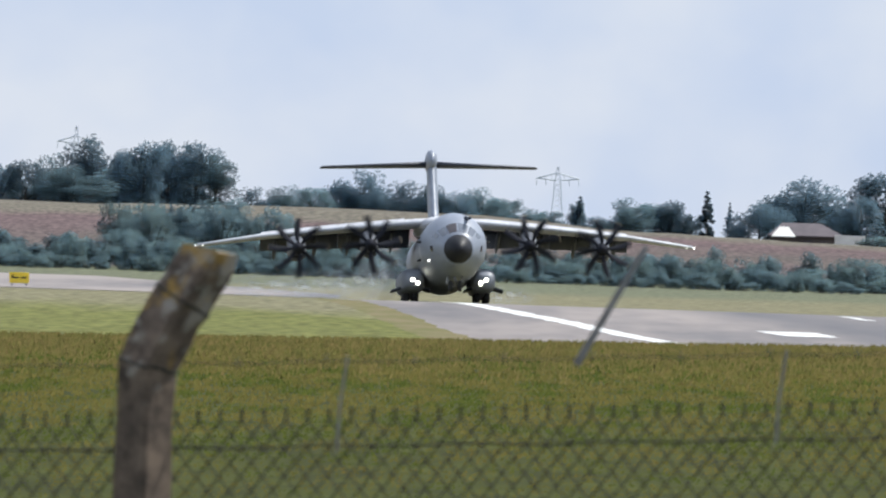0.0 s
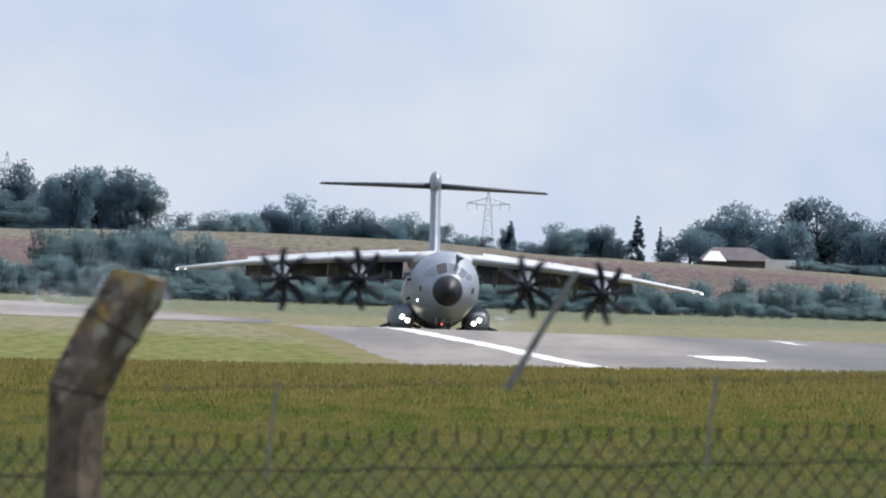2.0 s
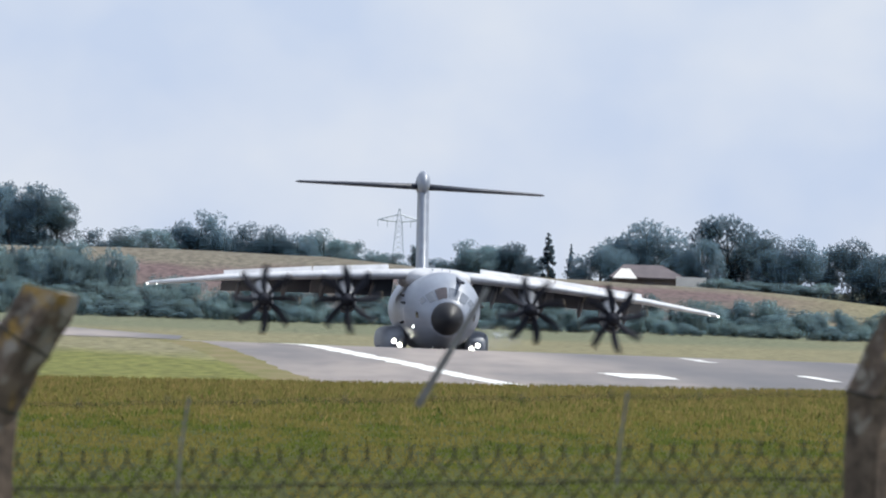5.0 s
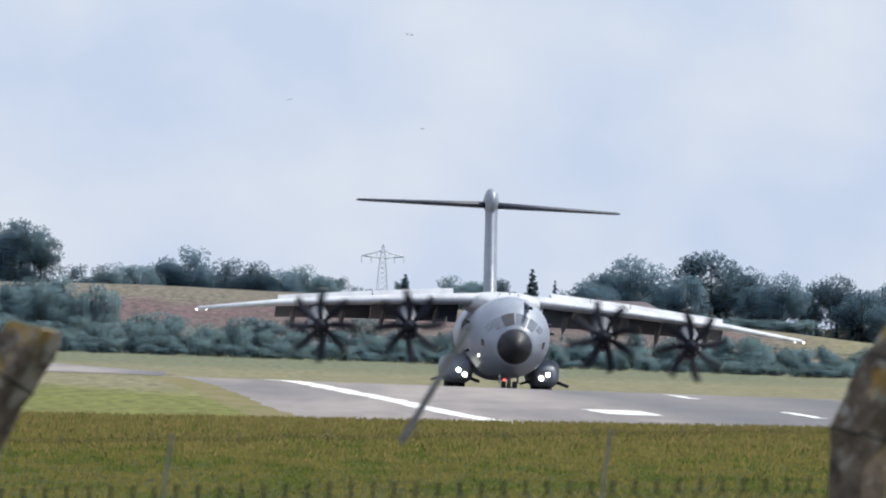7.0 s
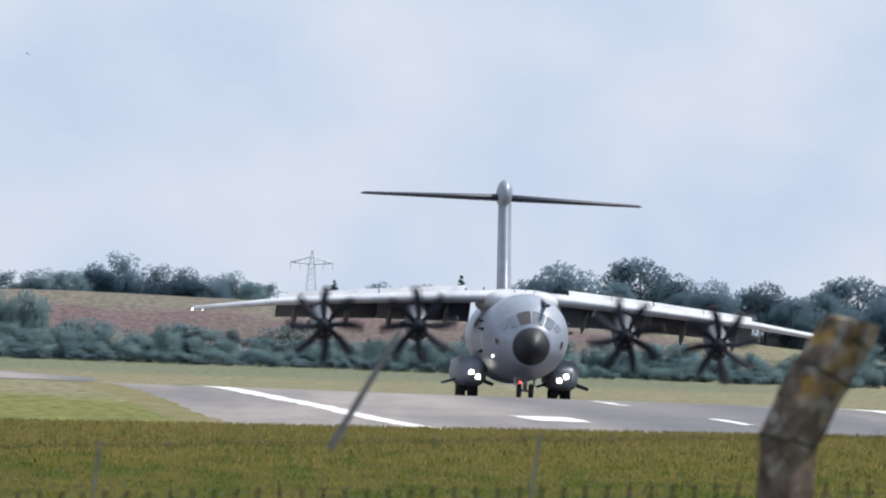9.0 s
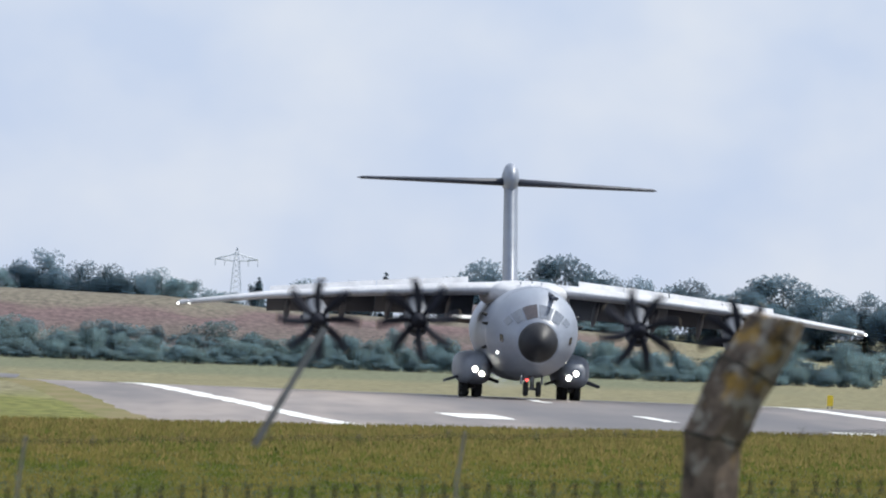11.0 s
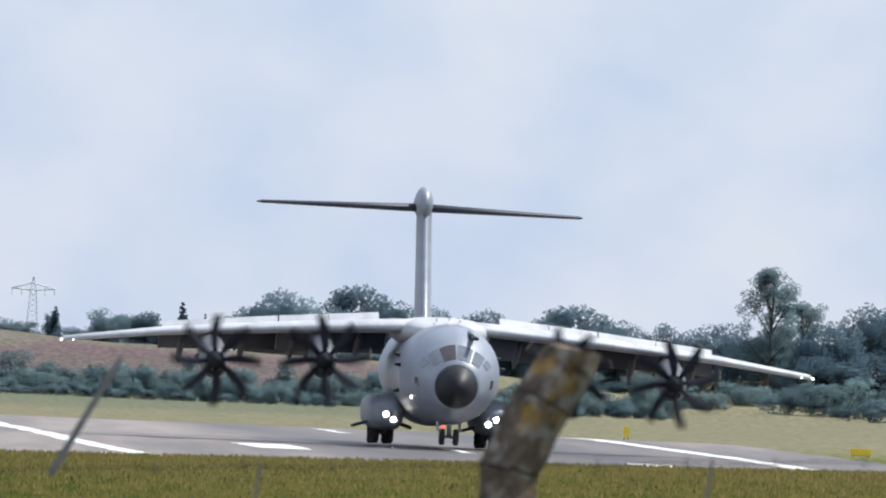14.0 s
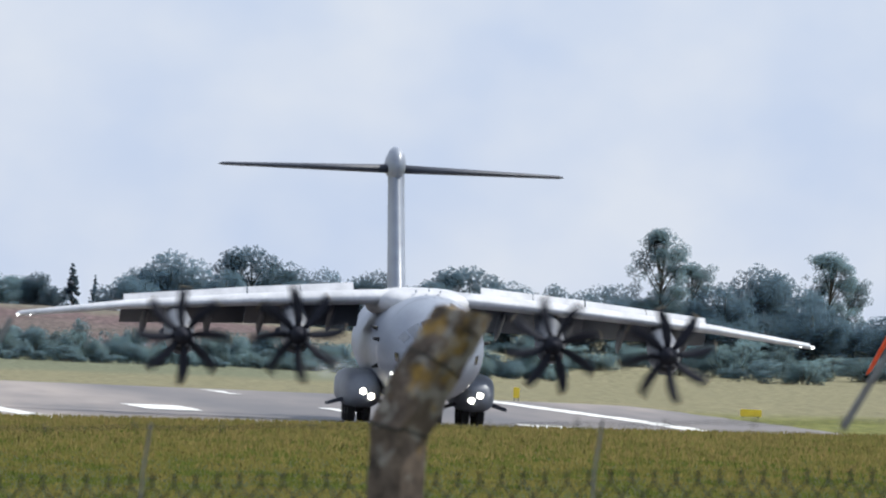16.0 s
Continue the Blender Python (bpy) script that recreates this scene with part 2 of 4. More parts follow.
def rubbered(m):
    """Dark tyre rubber laid down along the runway's middle, between the touchdown bars."""
    n, l = m.node_tree.nodes, m.node_tree.links
    b = n["Principled BSDF"]
    base = b.inputs["Base Color"].links[0].from_socket
    geo, sep, off = n.new("ShaderNodeNewGeometry"), n.new("ShaderNodeSeparateXYZ"), n.new("ShaderNodeMath")
    l.new(geo.outputs["Position"], sep.inputs[0])
    off.operation = "MULTIPLY_ADD"
    off.inputs[1].default_value = 0.0434
    l.new(sep.outputs["Y"], off.inputs[0])
    l.new(sep.outputs["X"], off.inputs[2])
    # off is the distance across the runway plus 83.85
    r, mr, mix = n.new("ShaderNodeValToRGB"), n.new("ShaderNodeMapRange"), n.new("ShaderNodeMixRGB")
    mr.inputs["From Min"].default_value, mr.inputs["From Max"].default_value = 83.85 - 20, 83.85 + 20
    l.new(off.outputs[0], mr.inputs["Value"])
    while len(r.color_ramp.elements) < 5:
        r.color_ramp.elements.new(0.5)
    for e, (p, v) in zip(r.color_ramp.elements, ((0.22, 0.0), (0.36, 0.75), (0.55, 0.5), (0.72, 0.8), (0.84, 0.1))):
        e.position, e.color = p, (v, v, v, 1)
    l.new(mr.outputs["Result"], r.inputs["Fac"])
    mix.inputs[2].default_value = (0.062, 0.058, 0.062, 1)
    l.new(r.outputs["Color"], mix.inputs[0])
    l.new(base, mix.inputs[1])
    l.new(mix.outputs["Color"], b.inputs["Base Color"])


rubbered(M_ASPHALT)
M_VERGE = material("dry_verge_grass", (0.185, 0.152, 0.085), (0.13, 0.128, 0.05), rough=0.95, spec=0.1, scale=0.5, fine=3.0, stretch=(1, 0.12, 1))
M_PAINT = material("runway_paint", (0.85, 0.85, 0.82), (0.62, 0.61, 0.58), rough=0.5, scale=0.5, fine=4.0)
M_GREY = material("aircraft_grey_paint", (0.262, 0.296, 0.362), (0.205, 0.232, 0.290), spec=0.9, rough=0.45, scale=0.7, fine=7.0, stretch=(1, 0.35, 1.6))
# wing grey is raised towards white to hold the sun's glare in it
M_LIGHTGREY = material("pale_and_sunlit_grey", (0.56, 0.57, 0.60), (0.40, 0.41, 0.44), spec=0.5, rough=0.6, scale=0.9, fine=5.0, stretch=(1, 0.4, 1))
M_POD = material("undercarriage_pod_paint", (0.29, 0.315, 0.36), (0.22, 0.24, 0.285), spec=0.6, rough=0.5, scale=0.7, fine=6.0)
# dark colour paints shade into flaps, fairings, gear doors and tailplane
M_DARKGREY = material("dark_parts_and_shade", (0.046, 0.053, 0.075), (0.034, 0.040, 0.057), rough=0.6, scale=0.8, fine=6.0)
M_RADOME = material("radome_dark", (0.022, 0.023, 0.028), (0.015, 0.016, 0.02), rough=0.5, scale=0.8, fine=6.0, spec=0.2)
# nacelle grey is darkened to put the front's shade into its colour
M_NACELLE = material("nacelle_shaded_grey", (0.10, 0.108, 0.125), (0.075, 0.08, 0.095), rough=0.45, scale=0.8, fine=6.0)
M_BLADE = material("propeller_black", (0.020, 0.022, 0.030), (0.027, 0.028, 0.036), rough=0.85, spec=0.08, scale=2.0)
M_TIP = material("propeller_tip_paint", (0.10, 0.075, 0.04), rough=0.5)
M_GLASS = material("cockpit_glass", (0.075, 0.062, 0.066), (0.05, 0.045, 0.05), rough=0.06, spec=0.5)
# pale base colour stands in for sky mirrored in these panes
M_SIDEGLASS = material("cockpit_glass_sky_pale", (0.17, 0.19, 0.225), (0.13, 0.145, 0.175), rough=0.1, spec=1.0)
M_TYRE = material("tyre_rubber", (0.022, 0.022, 0.022), (0.035, 0.034, 0.033), rough=0.85, scale=4)
M_STEEL = material("gear_steel", (0.28, 0.28, 0.29), (0.2, 0.2, 0.2), rough=0.4, metal=0.6)
M_LAMP = glow("landing_lamp", (1.0, 0.93, 0.75), 20.0)
M_BEACON = glow("red_beacon", (1.0, 0.06, 0.05), 2.5)
M_NAV = glow("wing_tip_lamp", (1.0, 0.97, 0.9), 5.0)
M_CONCRETE = concrete_material()
M_WIRE = material("galvanised_wire", (0.036, 0.036, 0.027), (0.02, 0.02, 0.016), rough=0.85, metal=0.0, scale=20)
M_BAR = material("galvanised_bar", (0.27, 0.265, 0.265), (0.19, 0.18, 0.175), rough=0.6, metal=0.3, scale=12)
M_ORANGE = material("orange_cloth", (0.85, 0.13, 0.04), (0.7, 0.1, 0.035), rough=0.9, through_light=0.3)
# these leaf colours are turned blue and pale to paint in distance haze
M_LEAF = material("leaf_dark_hazed", (0.086, 0.144, 0.187), (0.112, 0.176, 0.219), rough=0.8, spec=0.1, through_light=0.5, gaps=0.42, scale=0.35, fine=2.0, random_tint=0.25)
M_LEAF2 = material("leaf_mid_hazed", (0.114, 0.185, 0.219), (0.147, 0.220, 0.244), rough=0.8, spec=0.1, through_light=0.55, gaps=0.52, scale=0.35, fine=2.0, random_tint=0.25)
M_LEAF3 = material("leaf_grey_green_hazed", (0.158, 0.235, 0.261), (0.125, 0.196, 0.225), rough=0.8, spec=0.1, through_light=0.55, gaps=0.52, scale=0.35, fine=2.0, random_tint=0.2)
M_SCRUB = material("scrub_leaf_hazed", (0.145, 0.226, 0.246), (0.183, 0.258, 0.261), rough=0.8, spec=0.1, through_light=0.55, gaps=0.52, scale=0.35, fine=2.0, random_tint=0.25)
# paled towards the sky so that distance haze sits in the steel's colour
M_PALESTEEL = material("hazed_pale_steel", (0.66, 0.70, 0.75), (0.58, 0.62, 0.67), rough=0.5, scale=1.0)
M_BARK = material("bark", (0.09, 0.07, 0.05), (0.05, 0.04, 0.03), rough=0.95, scale=2.0)
M_SMOKE = smoke_material()
M_ROOF = material("roof_tile", (0.135, 0.115, 0.125), (0.10, 0.085, 0.095), rough=0.85, scale=0.8, fine=6)
# dark colour puts the shade under the eaves into the walls
M_EAVES_SHADE = material("eaves_shade_wall", (0.085, 0.068, 0.062), (0.06, 0.05, 0.046), rough=0.9, scale=1.2, fine=9)
M_RENDER = material("white_render", (0.75, 0.74, 0.70), (0.62, 0.6, 0.56), rough=0.8, scale=0.6)
M_SIGN = material("yellow_sign_paint", (0.88, 0.66, 0.05), (0.80, 0.58, 0.04), rough=0.5)
M_BLACK = material("black_paint", (0.02, 0.02, 0.02), rough=0.6)
M_GRASS = material("grass_blades", (0.056, 0.071, 0.010), (0.103, 0.091, 0.022), rough=0.9, spec=0.1, island_tint=0.12, scale=0.9, fine=4.0, lo=0.40, hi=0.56, stretch=(1, 0.05, 1))
M_SEED = material("grass_seed_heads", (0.138, 0.108, 0.036), (0.090, 0.088, 0.022), rough=0.9, spec=0.1, island_tint=0.12, scale=1.4, fine=6.0, stretch=(1, 0.06, 1))


# ---- mesh helpers ----
def mesh_of(name, bm, mat, smooth=True):
    me = bpy.data.meshes.new(name)
    bm.to_mesh(me)
    bm.free()
    me.materials.append(mat)
    if smooth:
        me.polygons.foreach_set("use_smooth", [True] * len(me.polygons))
    return me


def part(name, bm, mat, parent=None, label="", smooth=True):
    ob = new(name, mesh_of(name, bm, mat, smooth))
    ob.parent = parent
    if label:
        tagged(ob, label)
    return ob


def box(bm, c, s, m=None, bevel=0.0):
    g = bmesh.ops.create_cube(bm, size=1.0, matrix=(m or Matrix()) @ Matrix.LocRotScale(c, None, s))
    if bevel:
        bmesh.ops.bevel(bm, geom=list({e for v in g["verts"] for e in v.link_edges}), offset=bevel, segments=2, affect="EDGES")
    return bm


def rod(bm, a, b, r1, r2=None, n=8):
    a, b = Vector(a), Vector(b)
    q = (b - a).to_track_quat("Z", "Y").to_matrix().to_4x4()
    bmesh.ops.create_cone(bm, cap_ends=True, segments=n, radius1=r1, radius2=r1 if r2 is None else r2, depth=(b - a).length, matrix=Matrix.Translation((a + b) / 2) @ q)
    return bm


def loft(bm, rings, close_ends=True):
    """Skin rings of equally many points."""
    vs = [[bm.verts.new(p) for p in ring] for ring in rings]
    n = len(vs[0])
    for a, b in zip(vs, vs[1:]):
        for i in range(n):
            bm.faces.new((a[i], a[(i + 1) % n], b[(i + 1) % n], b[i]))
    if close_ends:
        bm.faces.new(vs[0][::-1])
        bm.faces.new(vs[-1])
    bmesh.ops.recalc_face_normals(bm, faces=bm.faces)
    return bm


def ring(y, z, rx, rz, n=32, x=0.0, power=2.0):
    out = []
    for i in range(n):
        a = 2 * math.pi * i / n
        c, s = math.cos(a), math.sin(a)
        e = 2 / power
        out.append((x + rx * math.copysign(abs(c) ** e, c), y, z + rz * math.copysign(abs(s) ** e, s)))
    return out


def foil(x, y, z, chord, thick, n=10, pitch=0.0, axis="x"):
    """A wing section: nose at y, trailing edge at y + chord."""
    up, down = [], []
    for i in range(n + 1):
        t = 0.5 - 0.5 * math.cos(math.pi * i / n)
        h = thick * chord * 5 * (0.2969 * math.sqrt(t) - 0.126 * t - 0.3516 * t * t + 0.2843 * t ** 3 - 0.1015 * t ** 4)
        up.append((t * chord, h * 1.15))
        down.append((t * chord, -h * 0.85))
    pts = up + down[-2:0:-1]
    c, s = math.cos(pitch), math.sin(pitch)
    pts = [(a * c + b * s, -a * s + b * c) for a, b in pts]
    return [(x, y + a, z + b) for a, b in pts] if axis == "x" else [(x + b, y + a, z) for a, b in pts]


# ---- ground ----
KNOTS = [(-300, 2.0), (240, 2.0), (600, 1.945), (650, 1.6), (800, -0.2), (1000, -0.6), (1120, -0.3), (1194, 0.01), (1268, 0.42), (1320, 0.64), (1385, 0.93), (1430, 0.85), (1500, 0.53),
         (1568, -0.05), (1640, -0.65), (1704, -1.05), (1760, -1.2), (1820, -1.15), (1880, -0.95), (1932, -0.5), (2100, -0.35), (2400, 0.05), (2560, 0.45), (2700, 1.0), (2900, 2.4), (4000, 5.0), (4950, 7.0)]
_y = np.arange(-300.0, 4952.0, 4.0)
_z = np.interp(_y, *zip(*KNOTS))
_k = np.hanning(13) / np.hanning(13).sum()
_z = np.convolve(np.pad(_z, 6, mode="edge"), _k, mode="valid")


def smooth(a, b, v):
    t = min(1.0, max(0.0, (v - a) / (b - a)))
    return t * t * (3 - 2 * t)


def height(x, y):
    z = float(np.interp(y, _y, _z))
    z += 0.0165 * max(-60, min(60, x)) * (1 - smooth(620, 840, y))
    crest = float(np.interp(x, (5, 24, 41, 66, 95, 115), (6.1, 4.5, 4.2, 3.0, 0.7, 0.0)))
    bank = (smooth(2580, 2880, y) - smooth(2900, 3080, y) * 0.85) * crest
    bank += (noise.noise(Vector((x * 0.03, y * 0.008, 0))) * 0.5 + noise.noise(Vector((x * 0.12, y * 0.03, 5))) * 0.2) * smooth(2500, 2700, y)
    return z + bank


def sheet(name, xs, ys, lift, mat, at=None):
    """A grid laid on the ground; at(s, y) gives x."""
    bm = bmesh.new()
    rows = []
    for y in ys:
        line = []
        for s in xs:
            x = at(s, y) if at else s
            line.append(bm.verts.new((x, y, height(x, y) + lift)))
        rows.append(line)
    for a, b in zip(rows, rows[1:]):
        for i in range(len(a) - 1):
            bm.faces.new((a[i], a[i + 1], b[i + 1], b[i]))
    return new(name, mesh_of(name, bm, mat))


def spread(*spans):
    out = []
    for a, b, step in spans:
        out += list(np.arange(a, b, step))
    return out + [spans[-1][1]]


ground = sheet("ground", spread((-3500, -300, 400), (-300, -120, 20), (-120, 220, 5), (220, 420, 20), (420, 3500, 440)),
               spread((-300, 20, 40), (20, 100, 10), (100, 3100, 10), (3100, 4950, 185)), 0.0, M_GROUND)
tagged(ground, "rough airfield grass with dry straw and red earth bank", "ground", kind="structure")


# ---- runway: its middle line runs at 2.5 degrees to the world's y ----
def across(s, y):
    return (1932 - y) * 0.0434 + s


def runway_edge(s, y):
    """The paved width narrows a little up the hump; its edges are broken."""
    inner = max(s, -32.6 + 4 * smooth(1100, 1400, y)) + (-0.2 if s < -32.7 else 0.0)
    return across(inner + (0.45 * noise.noise(Vector((round(s), y * 0.07, 2))) if abs(s) > 25 else 0), y)


COLUMNS = [-32.8, -32.6, -22, -10, 0, 10, 18, 27, 27.2]
runway = sheet("runway", COLUMNS, spread((860, 1800, 5)), 0.03, M_ASPHALT, runway_edge)
for i, v in enumerate(runway.data.vertices):
    if i % len(COLUMNS) in (0, len(COLUMNS) - 1):
        v.co.z -= 0.12
tagged(runway, "pale weathered grey asphalt runway over a hump", "runway", kind="structure")


verge = sheet("runway_verge", [-35.6, -34.8, -34, -33, -31], spread((860, 1500, 5)), 0.015, M_VERGE,
              lambda s, y: across(s + 4 * smooth(1100, 1400, y) + (1.3 * noise.noise(Vector((3, y * 0.03, 5))) - 0.6 if s < -35 else 0), y))
for i, v in enumerate(verge.data.vertices):
    if i % 5 == 0:
        v.co.z -= 0.08
tagged(verge, "strip of dry yellow grass along the runway edge", "grass verge", kind="structure")


def marking(s0, s1, y0, y1, label):
    # edges waver to copy heat shimmer in the paint's outline
    def shimmer_edge(s, y):
        edge = 1 if s > s1 - 0.01 else -1 if s < s0 + 0.01 else 0
        return across(s + edge * (0.34 * noise.noise(Vector((s, y * 0.11, 7))) + 0.16 * noise.noise(Vector((s, y * 0.4, 3)))), y)

    ob = sheet("runway_marking", list(np.linspace(s0, s1, 3)), spread((y0, y1, 2.5)), 0.05, M_PAINT, shimmer_edge)
    ob.parent = runway
    tagged(ob, label)


marking(-22.8, -21.4, 940, 1800, "white edge stripe")
marking(17.0, 18.4, 940, 1800, "white edge stripe")
marking(-12.4, -9.2, 1221, 1246, "white touchdown bar")
marking(7.2, 9.8, 1196, 1218, "white touchdown bar")
for y in (1130, 1240, 1350, 1460):
    marking(0.1, 0.8, y, y + 30, "white centre line dash")

# far paving on the rising ground beyond the dip, fitted to the camera's view
taxiway = sheet("taxiway", list(np.linspace(-160, -9, 40)), [1990, 2030, 2060], 0.04, M_ASPHALT, None)
for v in taxiway.data.vertices:
    k = (v.co.y - 1990) / 70
    far = 2360 if v.co.x < -36 else 2360 + (v.co.x + 36) * -11.5
    v.co.y = 1960 + k * max(10, far - 1960)
    v.co.z = height(v.co.x, v.co.y) + 0.04
tagged(taxiway, "distant pale grey paved strip beyond the dip", "taxiway", kind="structure")


# ---- the aircraft: nose towards -y, origin on the ground under the main wheels ----
FUSELAGE = [(-17.95, 3.24, 1.18, 1.2), (-17.4, 3.34, 1.42, 1.48), (-16.6, 3.52, 1.78, 1.85), (-15.6, 3.70, 2.15, 2.25), (-14.2, 3.86, 2.5, 2.6), (-12.4, 3.95, 2.72, 2.78), (-10.0, 3.95, 2.82, 2.82),
            (-4.0, 3.95, 2.82, 2.82), (4.5, 3.95, 2.82, 2.82), (10, 4.35, 2.72, 2.45), (16, 5.05, 2.1, 1.85), (21, 5.8, 1.2, 1.15), (25, 6.3, 0.3, 0.35)]
WING = [(0.0, -5.5, 6.55, 7.6, 0.11), (2.8, -5.2, 6.47, 7.3, 0.11), (9.0, -3.6, 6.1, 5.8, 0.115), (15.6, -1.7, 5.58, 4.3, 0.115), (21.0, 0.0, 4.92, 2.5, 0.12), (21.2, 0.6, 4.88, 1.5, 0.08)]


def skin(y, deg, out=0.03):
    """A point on the fuselage's skin."""
    ys = [r[0] for r in FUSELAGE]
    z, rx, rz = (float(np.interp(y, ys, [r[k] for r in FUSELAGE])) for k in (1, 2, 3))
    a = radians(deg)
    return (math.cos(a) * (rx + out), y, z + math.sin(a) * (rz + out))


def patch(bm, y0, y1, a0, a1, lean=0.0, out=0.03, n=6):
    """A pane lying on the fuselage's skin."""
    rows = []
    for i in range(n + 1):
        a = a0 + (a1 - a0) * i / n
        rows.append([bm.verts.new(skin(y0 + (y1 - y0) * j / 3 + lean * i / n, a, out)) for j in range(4)])
    for p, q in zip(rows, rows[1:]):
        for j in range(3):
            bm.faces.new((p[j], p[j + 1], q[j + 1], q[j]))
    return bm


def wing_at(x):
    return [float(np.interp(abs(x), [w[0] for w in WING], [w[k] for w in WING])) for k in range(1, 5)]


def build_propeller(craft, x, z, hand):
    prop = new("propeller")
    prop.parent = craft
    prop.location = (x, -7.5, z)
    tagged(prop, "eight black curved propeller blades")
    bm = bmesh.new()
    loft(bm, [ring(y, 0, r, r, 20) for y, r in ((-0.95, 0.04), (-0.85, 0.16), (-0.6, 0.31), (-0.25, 0.43), (0.15, 0.5), (0.4, 0.5))])
    part("spinner", bm, M_BLADE, prop)
    bm = bmesh.new()
    rings = []
    for r, chord, sweep, pitch in ((0.42, 0.30, 0.0, 58), (0.8, 0.52, -0.05, 48), (1.3, 0.64, -0.05, 38), (1.8, 0.66, 0.0, 32), (2.2, 0.58, 0.08, 28), (2.5, 0.40, 0.16, 26), (2.66, 0.16, 0.22, 25)):
        c, s = math.cos(radians(pitch)) * hand, math.sin(radians(pitch))
        th = 0.09 * chord + 0.006
        ringp = []
        for a, b in ((-0.5, 0), (-0.15, 1), (0.25, 0.7), (0.5, 0), (0.25, -0.5), (-0.15, -0.7)):
            along, thick = a * chord, b * th
            ringp.append((sweep * hand + along * c + thick * s * hand, along * s - thick * abs(c), r))
        rings.append(ringp)
    loft(bm, rings)
    for f in bm.faces:
        f.material_index = 1 if f.calc_center_median().z > 2.4 else 0
    blade_mesh = mesh_of("blade", bm, M_BLADE)
    blade_mesh.materials.append(M_TIP)
    for i in range(8):
        b = new("blade", blade_mesh)
        b.parent = prop
        b.matrix_basis = pose(0, 0, 0, 0, 45 * i, 0)
    return prop


def build_wheel(craft, x, y, r, w, name):
    wheel = new(name)
    wheel.parent = craft
    wheel.location = (x, y, r)
    prof = [(-0.5, 0.62), (-0.5, 0.86), (-0.38, 0.97), (-0.15, 1.0), (0.15, 1.0), (0.38, 0.97), (0.5, 0.86), (0.5, 0.62)]
    bm = bmesh.new()
    loft(bm, [[(k * w, math.cos(2 * math.pi * i / 24) * q * r, math.sin(2 * math.pi * i / 24) * q * r) for i in range(24)] for k, q in prof], False)
    part("tyre", bm, M_TYRE, wheel)
    bm = bmesh.new()
    loft(bm, [[(k * w, math.cos(2 * math.pi * i / 24) * q * r, math.sin(2 * math.pi * i / 24) * q * r) for i in range(24)] for k, q in ((-0.42, 0.2), (-0.36, 0.55), (-0.46, 0.63), (0.46, 0.63), (0.36, 0.55), (0.42, 0.2))])
    part("rim", bm, M_STEEL, wheel)
    return wheel


